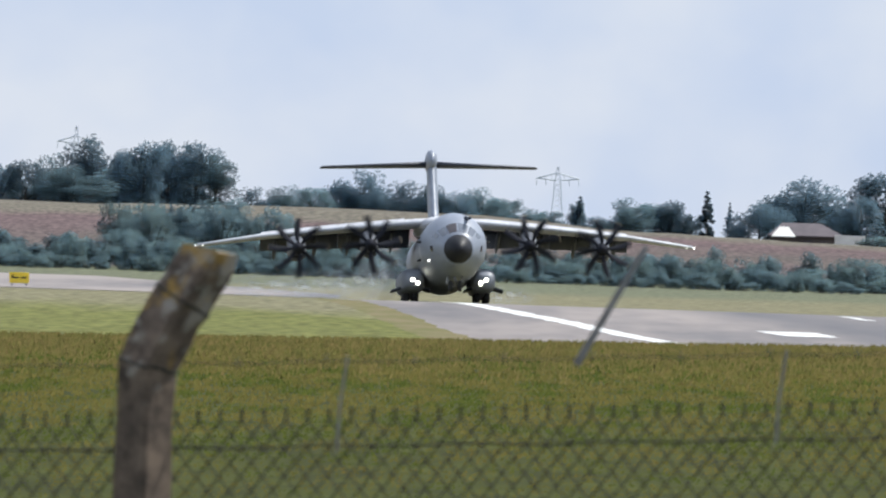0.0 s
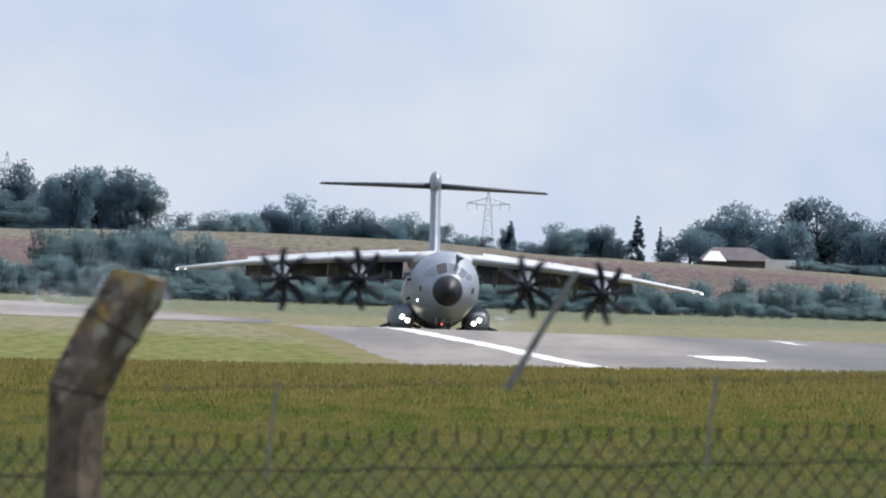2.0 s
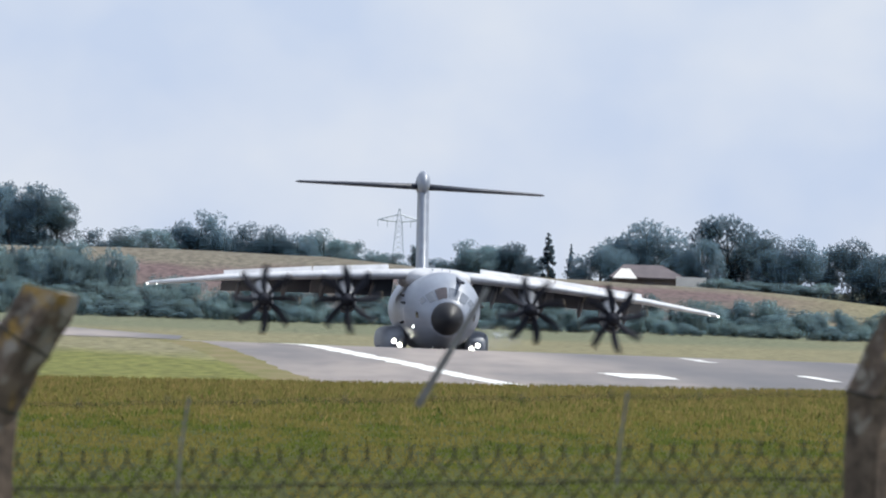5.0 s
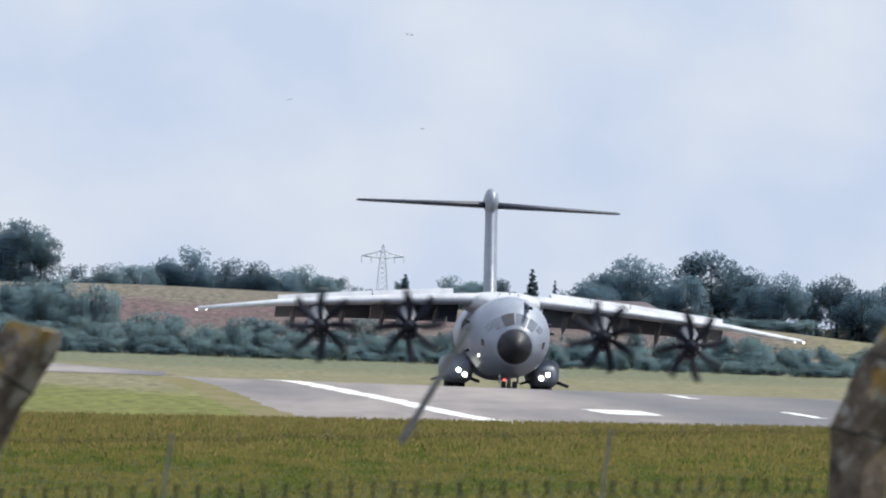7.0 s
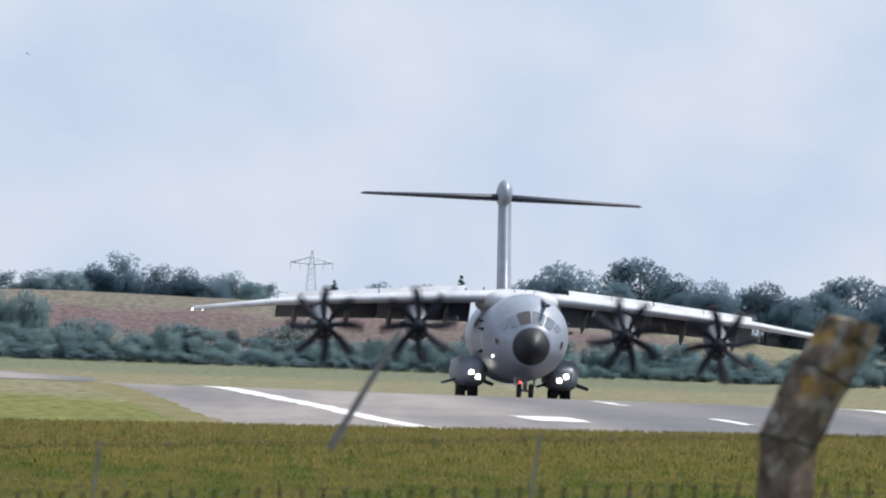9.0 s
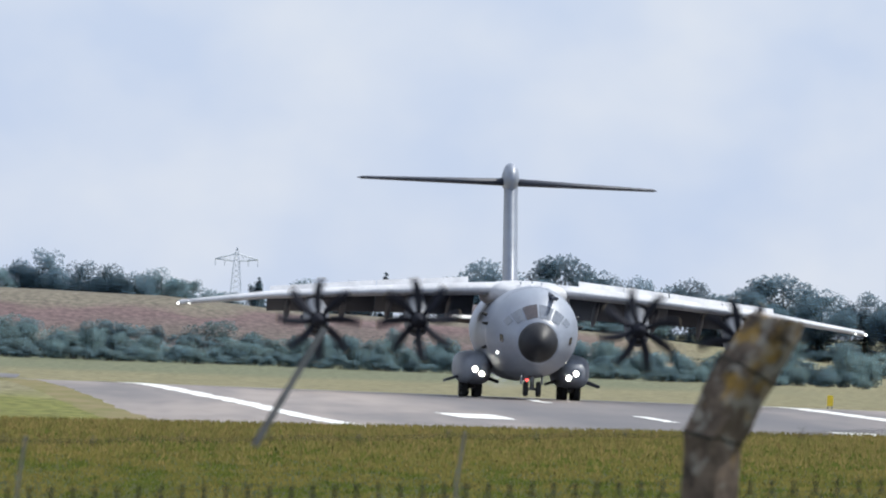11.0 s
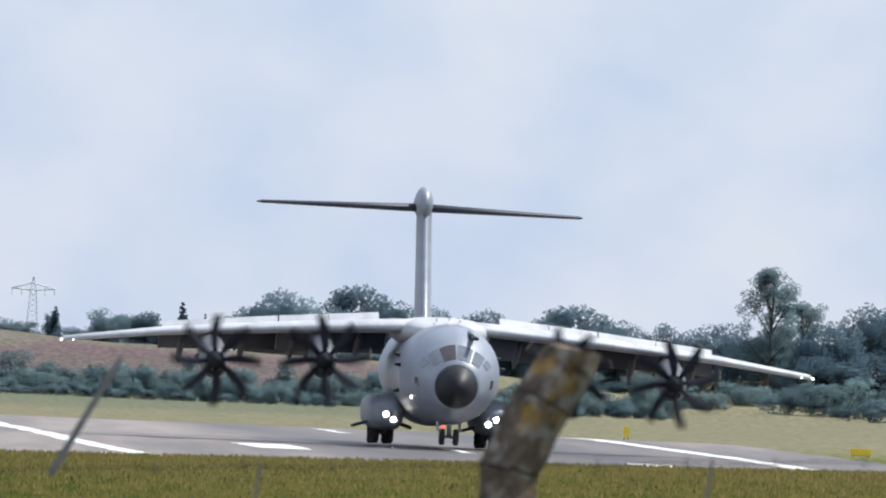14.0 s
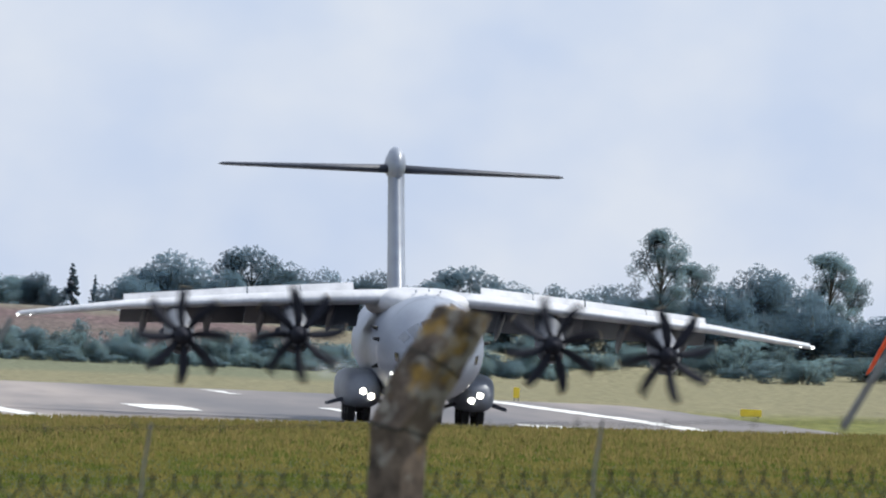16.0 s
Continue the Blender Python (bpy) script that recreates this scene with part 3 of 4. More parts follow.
def build_aircraft():
    craft = new("transport_aircraft")
    tagged(craft, "grey four-engined military turboprop transport rolling on the runway", "aircraft")
    bm = bmesh.new()
    loft(bm, [ring(y, z, rx, rz, 48) for y, z, rx, rz in FUSELAGE])
    part("fuselage", bm, M_GREY, craft, "matt grey fuselage")
    bm = bmesh.new()
    loft(bm, [ring(y, z, rx, rz, 48) for y, z, rx, rz in ((-19.5, 3.10, 0.05, 0.05), (-19.42, 3.11, 0.26, 0.27), (-19.15, 3.14, 0.56, 0.57), (-18.7, 3.18, 0.86, 0.88), (-18.2, 3.22, 1.08, 1.1), (-17.93, 3.24, 1.2, 1.22))])
    part("radome", bm, M_RADOME, craft, "dark grey nose cone")
    # windscreen: six panes with the frame left between them
    for a0, a1, y0, y1, lean in ((60, 88, -17.55, -16.3, 0.0), (92, 120, -17.55, -16.3, 0.0), (36, 57, -17.2, -16.0, -0.25), (123, 144, -17.45, -16.25, 0.25), (19, 33, -16.4, -15.6, -0.3), (147, 161, -16.7, -15.9, 0.3)):
        part("cockpit_window", patch(bmesh.new(), y0, y1, a0, a1, lean), M_GLASS if a0 == 92 else M_SIDEGLASS, craft, "dark cockpit pane" if a0 == 92 else "cockpit pane coloured pale for reflected sky")
    for a in (30, 150):
        part("chin_window", patch(bmesh.new(), -16.0, -15.5, a - 30 if a < 90 else a + 30, a - 42 if a < 90 else a + 42), M_GLASS, craft)
    # refuelling probe over the cockpit
    bm = bmesh.new()
    rod(bm, (0.75, -13.8, 6.2), (0.95, -15.6, 6.0), 0.22, 0.16, 12)
    rod(bm, (0.95, -15.6, 6.0), (1.1, -16.9, 5.95), 0.14, 0.1, 12)
    part("refuelling_probe", bm, M_DARKGREY, craft, "dark refuelling probe")
    # wing box fairing
    bm = bmesh.new()
    loft(bm, [ring(y, z, rx, rz, 32, power=2.6) for y, z, rx, rz in ((-8.6, 6.2, 0.5, 0.2), (-7.4, 6.22, 1.5, 0.5), (-5.8, 6.3, 2.3, 0.74), (-2, 6.35, 2.75, 0.85), (2.5, 6.3, 2.6, 0.8), (6.5, 6.1, 1.6, 0.5), (8.5, 6.0, 0.4, 0.2))])
    part("wing_fairing", bm, M_LIGHTGREY, craft)
    for side in (-1, 1):
        bm = bmesh.new()
        loft(bm, [foil(side * x, y, z, c, t, pitch=radians(-1.5)) for x, y, z, c, t in WING])
        part("wing", bm, M_LIGHTGREY, craft, "drooping wing, grey paled for sun glare")
        # lowered flaps in two panels, and the lifted spoilers over them
        for x0, x1 in ((2.95, 8.985), (9.015, 15.6)):
            bm = bmesh.new()
            sec = []
            for x in (x0, x1):
                y, z, c, t = wing_at(x)
                sec.append(foil(side * x, y + c * 0.86, z - 0.02, c * 0.36, 0.13, pitch=radians(33)))
            loft(bm, sec)
            part("flap", bm, M_DARKGREY, craft, "lowered flap coloured dark for shade")
        for x0, x1 in ((3.4, 6.18), (6.22, 8.96), (9.04, 12.28), (12.32, 15.5)):
            bm = bmesh.new()
            q = []
            for x in (x0, x1):
                y, z, c, t = wing_at(x)
                q.append((side * x, y + c * 0.66, z + 0.2, c * 0.2))
            loft(bm, [[(x, y, z), (x, y - 0.03, z + 0.03), (x, y + h * 0.8, z + 0.5 * h), (x, y + h * 0.8, z + 0.5 * h - 0.05)] for x, y, z, h in q])
            part("spoiler", bm, M_LIGHTGREY, craft, "raised spoiler panel", smooth=False)
        for x in (4.5, 8.2, 11.0, 14.4):
            y, z, c, t = wing_at(x)
            bm = bmesh.new()
            loft(bm, [ring(y + k, z - d, r * 0.6, r, 14, x=side * x) for k, d, r in ((c * 0.4, 0.35, 0.05), (c * 0.55, 0.5, 0.26), (c * 0.8, 0.8, 0.34), (c * 1.05, 1.35, 0.28), (c * 1.2, 1.75, 0.06))])
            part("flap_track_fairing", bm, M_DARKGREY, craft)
        for x, y, z, r in ((21.16, 0.2, 4.88, 0.065), (20.5, -0.2, 4.9, 0.04)):
            bm = bmesh.new()
            bmesh.ops.create_uvsphere(bm, u_segments=14, v_segments=8, radius=r, matrix=Matrix.Translation((side * x, y, z)))
            part("wing_tip_light", bm, M_NAV, craft, "small bright wing tip lamp")
        # engines
        for x, z in ((6.75, 4.42), (12.85, 4.12)):
            wy, wz, c, t = wing_at(x)
            bm = bmesh.new()
            loft(bm, [ring(y, zc, rx, rz, 28, x=side * x, power=2.3) for y, zc, rx, rz in ((-7.1, z, 0.52, 0.52), (-6.8, z - 0.1, 0.62, 0.72), (-6.0, z - 0.05, 0.74, 0.95), (-4.8, z + 0.12, 0.78, 1.05), (wy, z + 0.4, 0.76, 1.05), (wy + c * 0.4, wz - 0.5, 0.6, 0.75), (wy + c * 0.8, wz - 0.35, 0.35, 0.35))])
            part("engine_nacelle", bm, M_NACELLE, craft, "engine nacelle, grey darkened for shade")
            bm = bmesh.new()
            loft(bm, [ring(y, z - 0.62, rx, 0.2, 20, x=side * x) for y, rx in ((-7.0, 0.42), (-6.4, 0.5), (-5.6, 0.3))])
            part("air_intake", bm, M_BLACK, craft, "dark chin intake")
            bm = bmesh.new()
            loft(bm, [ring(y, z + 0.15, r, r, 12, x=side * (x + 0.74)) for y, r in ((-3.6, 0.2), (-2.6, 0.22), (-2.0, 0.16))])
            part("exhaust_pipe", bm, M_DARKGREY, craft)
        # undercarriage sponson
        bm = bmesh.new()
        loft(bm, [ring(y, z, rx, rz, 28, x=side * 3.0, power=2.9) for y, z, rx, rz in ((-6.0, 1.55, 0.3, 0.28), (-5.75, 1.58, 0.66, 0.62), (-5.0, 1.64, 0.92, 0.88), (-3.6, 1.72, 1.03, 1.0), (0, 1.78, 1.06, 1.03), (3.5, 1.85, 1.0, 0.95), (6.5, 2.3, 0.55, 0.5), (8, 2.5, 0.15, 0.12))])
        pod = part("undercarriage_pod", bm, M_POD, craft, "bulged grey undercarriage pod")
        for x, z, y in ((2.66, 1.32, -5.98), (3.10, 1.60, -6.0)):
            bm = bmesh.new()
            bmesh.ops.create_uvsphere(bm, u_segments=18, v_segments=12, radius=0.155, matrix=Matrix.Translation((side * x, y, z)) @ Matrix.Diagonal((1, 0.6, 1, 1)))
            part("landing_light", bm, M_LAMP, pod, "glaring landing lamp")
        for x0, z0, x1, z1 in ((3.75, 1.12, 4.75, 0.82), (2.25, 1.1, 1.45, 0.85)):
            bm = bmesh.new()
            loft(bm, [[(side * x0, y, z0), (side * x0, y, z0 + 0.2), (side * x1, y, z1 + 0.16), (side * x1, y, z1)] for y in (-3.2, -1.0)])
            part("gear_door", bm, M_DARKGREY, craft, "open undercarriage door", smooth=False)
        for y in (-2.0, -0.1, 1.8):
            for x in (2.62, 3.42):
                build_wheel(craft, side * x, y, 0.6, 0.42, "main_wheel")
            bm = rod(bmesh.new(), (side * 2.5, y, 0.6), (side * 3.5, y, 0.6), 0.1, None, 10)
            rod(bm, (side * 3.02, y, 0.6), (side * 3.02, y + 0.3, 1.6), 0.16, None, 10)
            part("gear_leg", bm, M_STEEL, craft)
    for x in (-0.39, 0.39):
        build_wheel(craft, x, -13.6, 0.46, 0.3, "nose_wheel")
    bm = rod(bmesh.new(), (0, -13.6, 0.46), (0, -13.3, 1.9), 0.13, None, 12)
    rod(bm, (-0.4, -13.6, 0.46), (0.4, -13.6, 0.46), 0.08, None, 10)
    rod(bm, (0, -13.55, 0.8), (0, -12.2, 1.5), 0.06, None, 8)
    part("nose_gear_leg", bm, M_STEEL, craft)
    for s in (-1, 1):
        bm = box(bmesh.new(), (s * 0.62, -12.9, 1.02), (0.05, 1.6, 0.55), None, 0.015)
        part("nose_gear_door", bm, M_GREY, craft, smooth=False)
    bm = bmesh.new()
    loft(bm, [ring(-8.0, 1.05, 0.06, 0.1, 12), ring(-7.9, 1.08, 0.1, 0.13, 12), ring(-7.6, 1.1, 0.06, 0.06, 12)])
    part("belly_beacon", bm, M_BEACON, craft, "red belly beacon")
    bm = bmesh.new()
    bmesh.ops.create_uvsphere(bm, u_segments=12, v_segments=8, radius=0.09, matrix=Matrix.Translation(skin(-14.1, 209, 0.02)))
    part("side_light", bm, M_NAV, craft, "small white side lamp")
    # tail
    bm = bmesh.new()
    loft(bm, [foil(0, y, z, c, t, axis="z") for z, y, c, t in ((5.9, 12.6, 9.0, 0.09), (6.9, 14.0, 7.8, 0.115), (10.0, 16.3, 6.6, 0.13), (13.4, 18.7, 5.4, 0.155), (14.2, 19.2, 5.2, 0.155))])
    part("fin", bm, M_GREY, craft, "tall grey fin")
    bm = bmesh.new()
    loft(bm, [ring(y, z, rx, rz, 24) for y, z, rx, rz in ((17.9, 13.8, 0.06, 0.1), (18.2, 13.85, 0.3, 0.5), (18.9, 13.9, 0.46, 0.85), (20.5, 13.95, 0.5, 0.92), (23, 13.85, 0.42, 0.7), (25.5, 13.7, 0.1, 0.15))])
    part("tail_bullet", bm, M_GREY, craft, "rounded fairing on the fin")
    for s in (-1, 1):
        bm = bmesh.new()
        loft(bm, [foil(s * x, y, z, c, t) for x, y, z, c, t in ((0.2, 19.4, 13.62, 4.6, 0.105), (4.5, 20.9, 13.6, 3.4, 0.10), (9.1, 22.5, 13.58, 2.1, 0.09), (9.34, 23.2, 13.58, 1.2, 0.05))])
        part("tailplane", bm, M_DARKGREY, craft, "tailplane half coloured dark for shade")
    # door outlines, aerials and small scoops on the skin
    for a, y in ((172, -11.2), (8, -11.2), (160, -8.4), (20, -8.4), (200, -9.6)):
        bm = bmesh.new()
        p = Vector(skin(y, a, 0.0))
        rod(bm, p, p + Vector((math.cos(radians(a)) * 0.32, -0.1, math.sin(radians(a)) * 0.32)), 0.12, 0.07, 8)
        part("scoop", bm, M_BLACK, craft)
    for y, a0, a1 in ((-6.2, 168, 214), (-6.2, -34, 12), (-13.0, 40, 140), (-9.0, 20, 160)):
        part("panel_seam", patch(bmesh.new(), y, y + 0.05, a0, a1, 0, 0.008, 16), M_DARKGREY, craft)
    for a0, a1, y0, y1 in ((178, 205, -10.9, -9.9), (-25, 2, -10.9, -9.9)):
        part("crew_door", patch(bmesh.new(), y0, y1, a0, a1, 0, 0.015), M_LIGHTGREY, craft)
    for x in (-0.6, 0.1, 0.7):
        part("roof_aerial", box(bmesh.new(), (x, -6.9, 7.05 - abs(x) * 0.12), (0.05, 0.4, 0.16), None, 0.01), M_GREY, craft, smooth=False)
    props = [build_propeller(craft, x, z, hand) for x, z, hand in ((-12.85, 4.12, 1), (-6.75, 4.42, -1), (6.75, 4.42, 1), (12.85, 4.12, -1))]
    return craft, props


aircraft, propellers = build_aircraft()
wheels = [o for o in aircraft.children if o.name.startswith(("main_wheel", "nose_wheel"))]


# ---- smoke thrown up by the tyres as they touch: curved wisps that spread and drift off ----
def build_wisp(w, h):
    bm = bmesh.new()
    rings = [[bm.verts.new((math.cos(6.2832 * i / 20) * r, 0.9 * (r * r - 0.5), math.sin(6.2832 * i / 20) * r)) for i in range(20)] for r in (0.15, 0.4, 0.65, 0.85, 1.0)]
    for a, b in zip(rings, rings[1:]):
        for i in range(20):
            bm.faces.new((a[i], a[(i + 1) % 20], b[(i + 1) % 20], b[i]))
    bm.faces.new(rings[0])
    ob = part("tyre_smoke", bm, M_SMOKE)
    ob.scale = (w, 1.0, h)
    ob.visible_shadow = False
    tagged(ob, "thin pale wisp of tyre smoke drifting off the runway", "smoke", "tyre smoke wisps")
    return ob


# width, height, start x, start y, start z, sideways speed in m/s
WISPS = [(3.2, 2.6, -5.2, 1919, 1.2, 7.0), (4.4, 2.2, -7.4, 1921, 0.9, 10.0), (5.2, 1.7, -10.5, 1923, 0.6, 13.0), (5.8, 1.5, -14.5, 1925, 0.4, 16.0), (3.2, 1.3, 5.6, 1927, 0.2, -2.5), (3.8, 3.0, -4.0, 1929, 2.2, 9.0)]
wisps = [build_wisp(w, h) for w, h, *_ in WISPS]


# ---- birds crossing the sky far off ----
def build_bird():
    bird = new("bird")
    tagged(bird, "tiny dark bird flying across the pale sky", "bird", "birds in the sky")
    part("body", loft(bmesh.new(), [ring(y, 0, r, r, 8) for y, r in ((-0.11, 0.008), (-0.07, 0.03), (0.0, 0.038), (0.08, 0.022), (0.15, 0.008))]), M_BLACK, bird)
    for side in (-1, 1):
        bm = bmesh.new()
        loft(bm, [[(side * x, y0, z), (side * x, y1, z), (side * x, y1, z - 0.012), (side * x, y0, z - 0.012)] for x, y0, y1, z in ((0.02, -0.05, 0.06, 0.01), (0.1, -0.07, 0.04, 0.06), (0.2, -0.01, 0.03, 0.04))])
        part("wing", bm, M_BLACK, bird)
    return bird


# place and speed across and upwards, at 7.5 s
BIRDS = [(6.35, 2000, 30.8, -10.9, 0.8), (6.0, 2003, 30.9, -10.8, 0.8), (5.84, 2010, 23.3, -14.5, 1.9), (12.6, 1990, 26.9, 22.7, 4.3)]
birds = [build_bird() for _ in BIRDS]


# ---- fence in front of the camera, 51 m off; its ground rises to the right ----
FY, RISE = 51.2, 0.048


def fence_z(base, x):
    return base + RISE * x


def tube(bm, pts, r, n=5):
    """One continuous wire."""
    return loft(bm, [[(x, y + math.cos(6.283 * i / n) * r, z + math.sin(6.283 * i / n) * r) for i in range(n)] for x, y, z in pts])


def build_post(x, z_bend, z_top, lean, seed):
    """A concrete post with a cranked top, chipped edges and lichen."""
    rnd = random.Random(seed)
    post = new("concrete_fence_post")
    foot = height(x, FY) - 0.3
    post.location = (x, FY, foot)
    tagged(post, "weathered concrete fence post with cranked lichen-covered top", "fence post", "concrete fence posts")
    rings, w, d = [], 0.0505, 0.0505
    ca_, sa_ = math.cos(radians(48)), math.sin(radians(48))
    line = [(0, 0), (0.002, (z_bend - foot) * 0.5), (0.0, z_bend - foot - 0.25), (0.0, z_bend - foot - 0.12), (0.004, z_bend - foot - 0.04)]
    for k in range(9):
        t = k / 8
        line.append((0.004 + lean * (0.10 * t + 0.90 * t), z_bend - foot + (z_top - z_bend) * t + 0.02 * math.sin(t * 3.1)))
    for i, (px, pz) in enumerate(line):
        a, b = line[max(0, i - 1)], line[min(len(line) - 1, i + 1)]
        tx, tz = b[0] - a[0], b[1] - a[1]
        ln = math.hypot(tx, tz)
        nx, nz = tz / ln, -tx / ln
        if i == len(line) - 1:
            nz *= 0.25  # the top end is cast nearly level
        taper = 1.0 if i < 5 else 1.06 - 0.06 * (i - 5) / 8
        ringp = []
        for ca, cb in ((-1, -0.8), (-0.8, -1), (0, -1.02), (0.8, -1), (1, -0.8), (1.02, 0), (1, 0.8), (0.8, 1), (-0.8, 1), (-1, 0.8)):
            j = 1 + rnd.uniform(-0.05, 0.05)
            ra, rb = ca * ca_ - cb * sa_, ca * sa_ + cb * ca_
            ringp.append((px + ra * w * nx * taper * j, rb * d * taper * j, pz + ra * w * nz * taper * j + rnd.uniform(-0.004, 0.004)))
        rings.append(ringp)
    bm = loft(bmesh.new(), rings)
    part("shaft", bm, M_CONCRETE, post, smooth=False)
    # one thin wire tie, twisted tight round the arm, and one at the bend
    for k in (5, 9):
        path = rings[k]
        mid = Vector((sum(p[0] for p in path), sum(p[1] for p in path), sum(p[2] for p in path))) / len(path)
        bm, rows, r = bmesh.new(), [], 0.003
        for p in path:
            out = (Vector(p) - mid).normalized()
            c = Vector(p) + out * 0.001
            rows.append([bm.verts.new(c + out * r * ca + Vector((0, 0, r * sa))) for ca, sa in ((1, 0), (0, 1), (-1, 0), (0, -1))])
        for q, s in zip(rows, rows[1:] + rows[:1]):
            for m in range(4):
                bm.faces.new((q[m], q[(m + 1) % 4], s[(m + 1) % 4], s[m]))
        part("wire_tie", bm, M_WIRE, post, "dark wire tie")
    return post


POSTS = [(-2.678, 4.215, 4.46), (-0.664, 4.300, 4.565), (1.344, 4.392, 4.667), (3.352, 4.50, 4.775)]
for i, (x, zb, zt) in enumerate(POSTS):
    build_post(x, zb, zt, 0.145, 11 + i)

X0, X1 = -2.67, 3.36
# chain link: one strand a column of zigzag, woven with its neighbour, with twisted ends on top
PITCH = 0.0495


def build_mesh():
    verts, edges, faces = [], [], []
    r = 0.0018

    def wire(a, b):
        a, b = Vector(a), Vector(b)
        d = (b - a).normalized()
        u = d.cross(Vector((0, 1, 0))).normalized() * r
        v = Vector((0, r, 0))
        k = len(verts)
        for p in (a, b):
            verts.extend([p + u, p + v, p - u, p - v])
        for i in range(4):
            j = (i + 1) % 4
            faces.append((k + i, k + j, k + 4 + j, k + 4 + i))

    n = int((X1 - X0) / PITCH)
    step = 0.0318
    for i in range(n):
        x = X0 + i * PITCH
        top = fence_z(4.205, x)
        for k in range(44):
            s = 0.5 if k % 2 else 0.0
            e = 0.5 - s
            z = top - k * step
            wire((x + s * PITCH, FY + 0.07, z), (x + e * PITCH, FY + 0.066, z - step))
            wire((x + PITCH - s * PITCH, FY + 0.064, z), (x + PITCH - e * PITCH, FY + 0.068, z - step))
        # twisted pair of ends
        wire((x + 0.003, FY + 0.068, top - 0.002), (x - 0.005, FY + 0.066, top + 0.024))
        wire((x - 0.003, FY + 0.064, top - 0.002), (x + 0.004, FY + 0.066, top + 0.026))
        wire((x, FY + 0.066, top - 0.004), (x - 0.001, FY + 0.066, top + 0.018))
    me = bpy.data.meshes.new("chain_link_mesh")
    me.from_pydata(verts, [], faces)
    me.materials.append(M_WIRE)
    ob = new("chain_link_mesh", me)
    tagged(ob, "dull galvanised diamond chain-link fence mesh with twisted ends", "fence", kind="stuff")


build_mesh()


def build_strand(name, base, r, y, label, barbs):
    bm = bmesh.new()
    n = 60
    pts = [(X0 + (X1 - X0) * i / n, y, fence_z(base, X0 + (X1 - X0) * i / n) + 0.003 * math.sin(i * 1.9)) for i in range(n + 1)]
    tube(bm, pts, r)
    if barbs:
        for i in range(2, n, 2):
            p = Vector(pts[i])
            rod(bm, p + Vector((-0.006, -0.01, -0.012)), p + Vector((0.006, 0.01, 0.014)), 0.0012, None, 4)
            rod(bm, p + Vector((0.008, -0.01, -0.012)), p + Vector((-0.005, 0.01, 0.014)), 0.0012, None, 4)
    tagged(part(name, bm, M_WIRE), label, "wire")


build_strand("line_wire", 4.143, 0.0026, FY + 0.06, "taut dull steel line wire holding the mesh", False)
build_strand("barbed_wire", 4.335, 0.0014, FY + 0.062, "thin rusty barbed wire between the posts", True)


def build_dropper(x, z0, z1):
    bm = bmesh.new()
    loft(bm, [[(a, b, z) for a, b in ((-0.0032, -0.003), (0.0032, -0.003), (0.0032, 0.003), (-0.0032, 0.003))] for z in (0, (z1 - z0) * 0.5, z1 - z0)])
    for v in bm.verts:
        v.co.x += 0.018 * (v.co.z / (z1 - z0)) ** 2
    ob = part("fence_dropper", bm, M_BAR, None, smooth=False)
    ob.location = (x, FY + 0.052, z0)
    tagged(ob, "thin grey steel dropper bar tied to the fence wires", "fence bar", "fence droppers")


for u in (-955, -167, 610, 1410, 2200):
    x = u * 0.00128
    build_dropper(x - 0.012, fence_z(4.13, x), fence_z(4.335, x) + 0.012)


def build_arm(x):
    z0 = fence_z(4.325, x)
    dx, dz = 0.147, 0.268
    ln = math.hypot(dx, dz)
    nx, nz = dz / ln, -dx / ln
    w = 0.0085
    rings = []
    for t in (-0.02, 0.3, 0.65, 1.0):
        k = w * (1 - 0.25 * t)
        rings.append([(dx * t + nx * a, b, dz * t + nz * a) for a, b in ((-k, -0.012), (k, -0.012), (k, -0.007), (-k + 0.006, -0.007), (-k + 0.006, 0.012), (-k, 0.012))])
    arm = part("slanting_fence_stay", loft(bmesh.new(), rings), M_BAR, None, smooth=False)
    arm.location = (x, FY + 0.045, z0)
    tagged(arm, "slanting thin grey steel stay above the fence wire", "fence stay", "slanting fence stays")


for u in (-1340, 245, 1842):
    build_arm(u * 0.00128)


# ---- windsock beyond the runway ----
def build_windsock():
    sock = new("windsock")
    x, y = 68.5, 1400
    sock.location = (x, y, height(x, y))
    tagged(sock, "drooping orange windsock on a pale pole", "windsock")
    top = 7.7 - height(x, y)
    part("pole", rod(bmesh.new(), (0, 0, -0.2), (0, 0, top + 0.2), 0.07, 0.05, 10), M_PALESTEEL, sock)
    bm = bmesh.new()
    rings = []
    for k in range(9):
        t = k / 8
        cx, cz, r = -0.35 - 2.35 * t, top - 4.15 * t ** 1.15, 0.45 - 0.24 * t
        rings.append([(cx + math.cos(a) * r * 0.85, math.sin(a) * r, cz + math.cos(a) * r * 0.5) for a in [6.2832 * i / 16 for i in range(16)]])
    part("sleeve", loft(bm, rings, False), M_ORANGE, sock, "orange cloth sleeve")
    bm = bmesh.new()
    loft(bm, [[(-0.35 + math.cos(a) * 0.47 * 0.85, math.sin(a) * 0.47, top + math.cos(a) * 0.47 * 0.5 + h) for a in [6.2832 * i / 16 for i in range(16)]] for h in (0.0, 0.05)], False)
    rod(bm, (0, 0, top), (-0.35, 0, top), 0.03)
    part("hoop", bm, M_PALESTEEL, sock)


build_windsock()


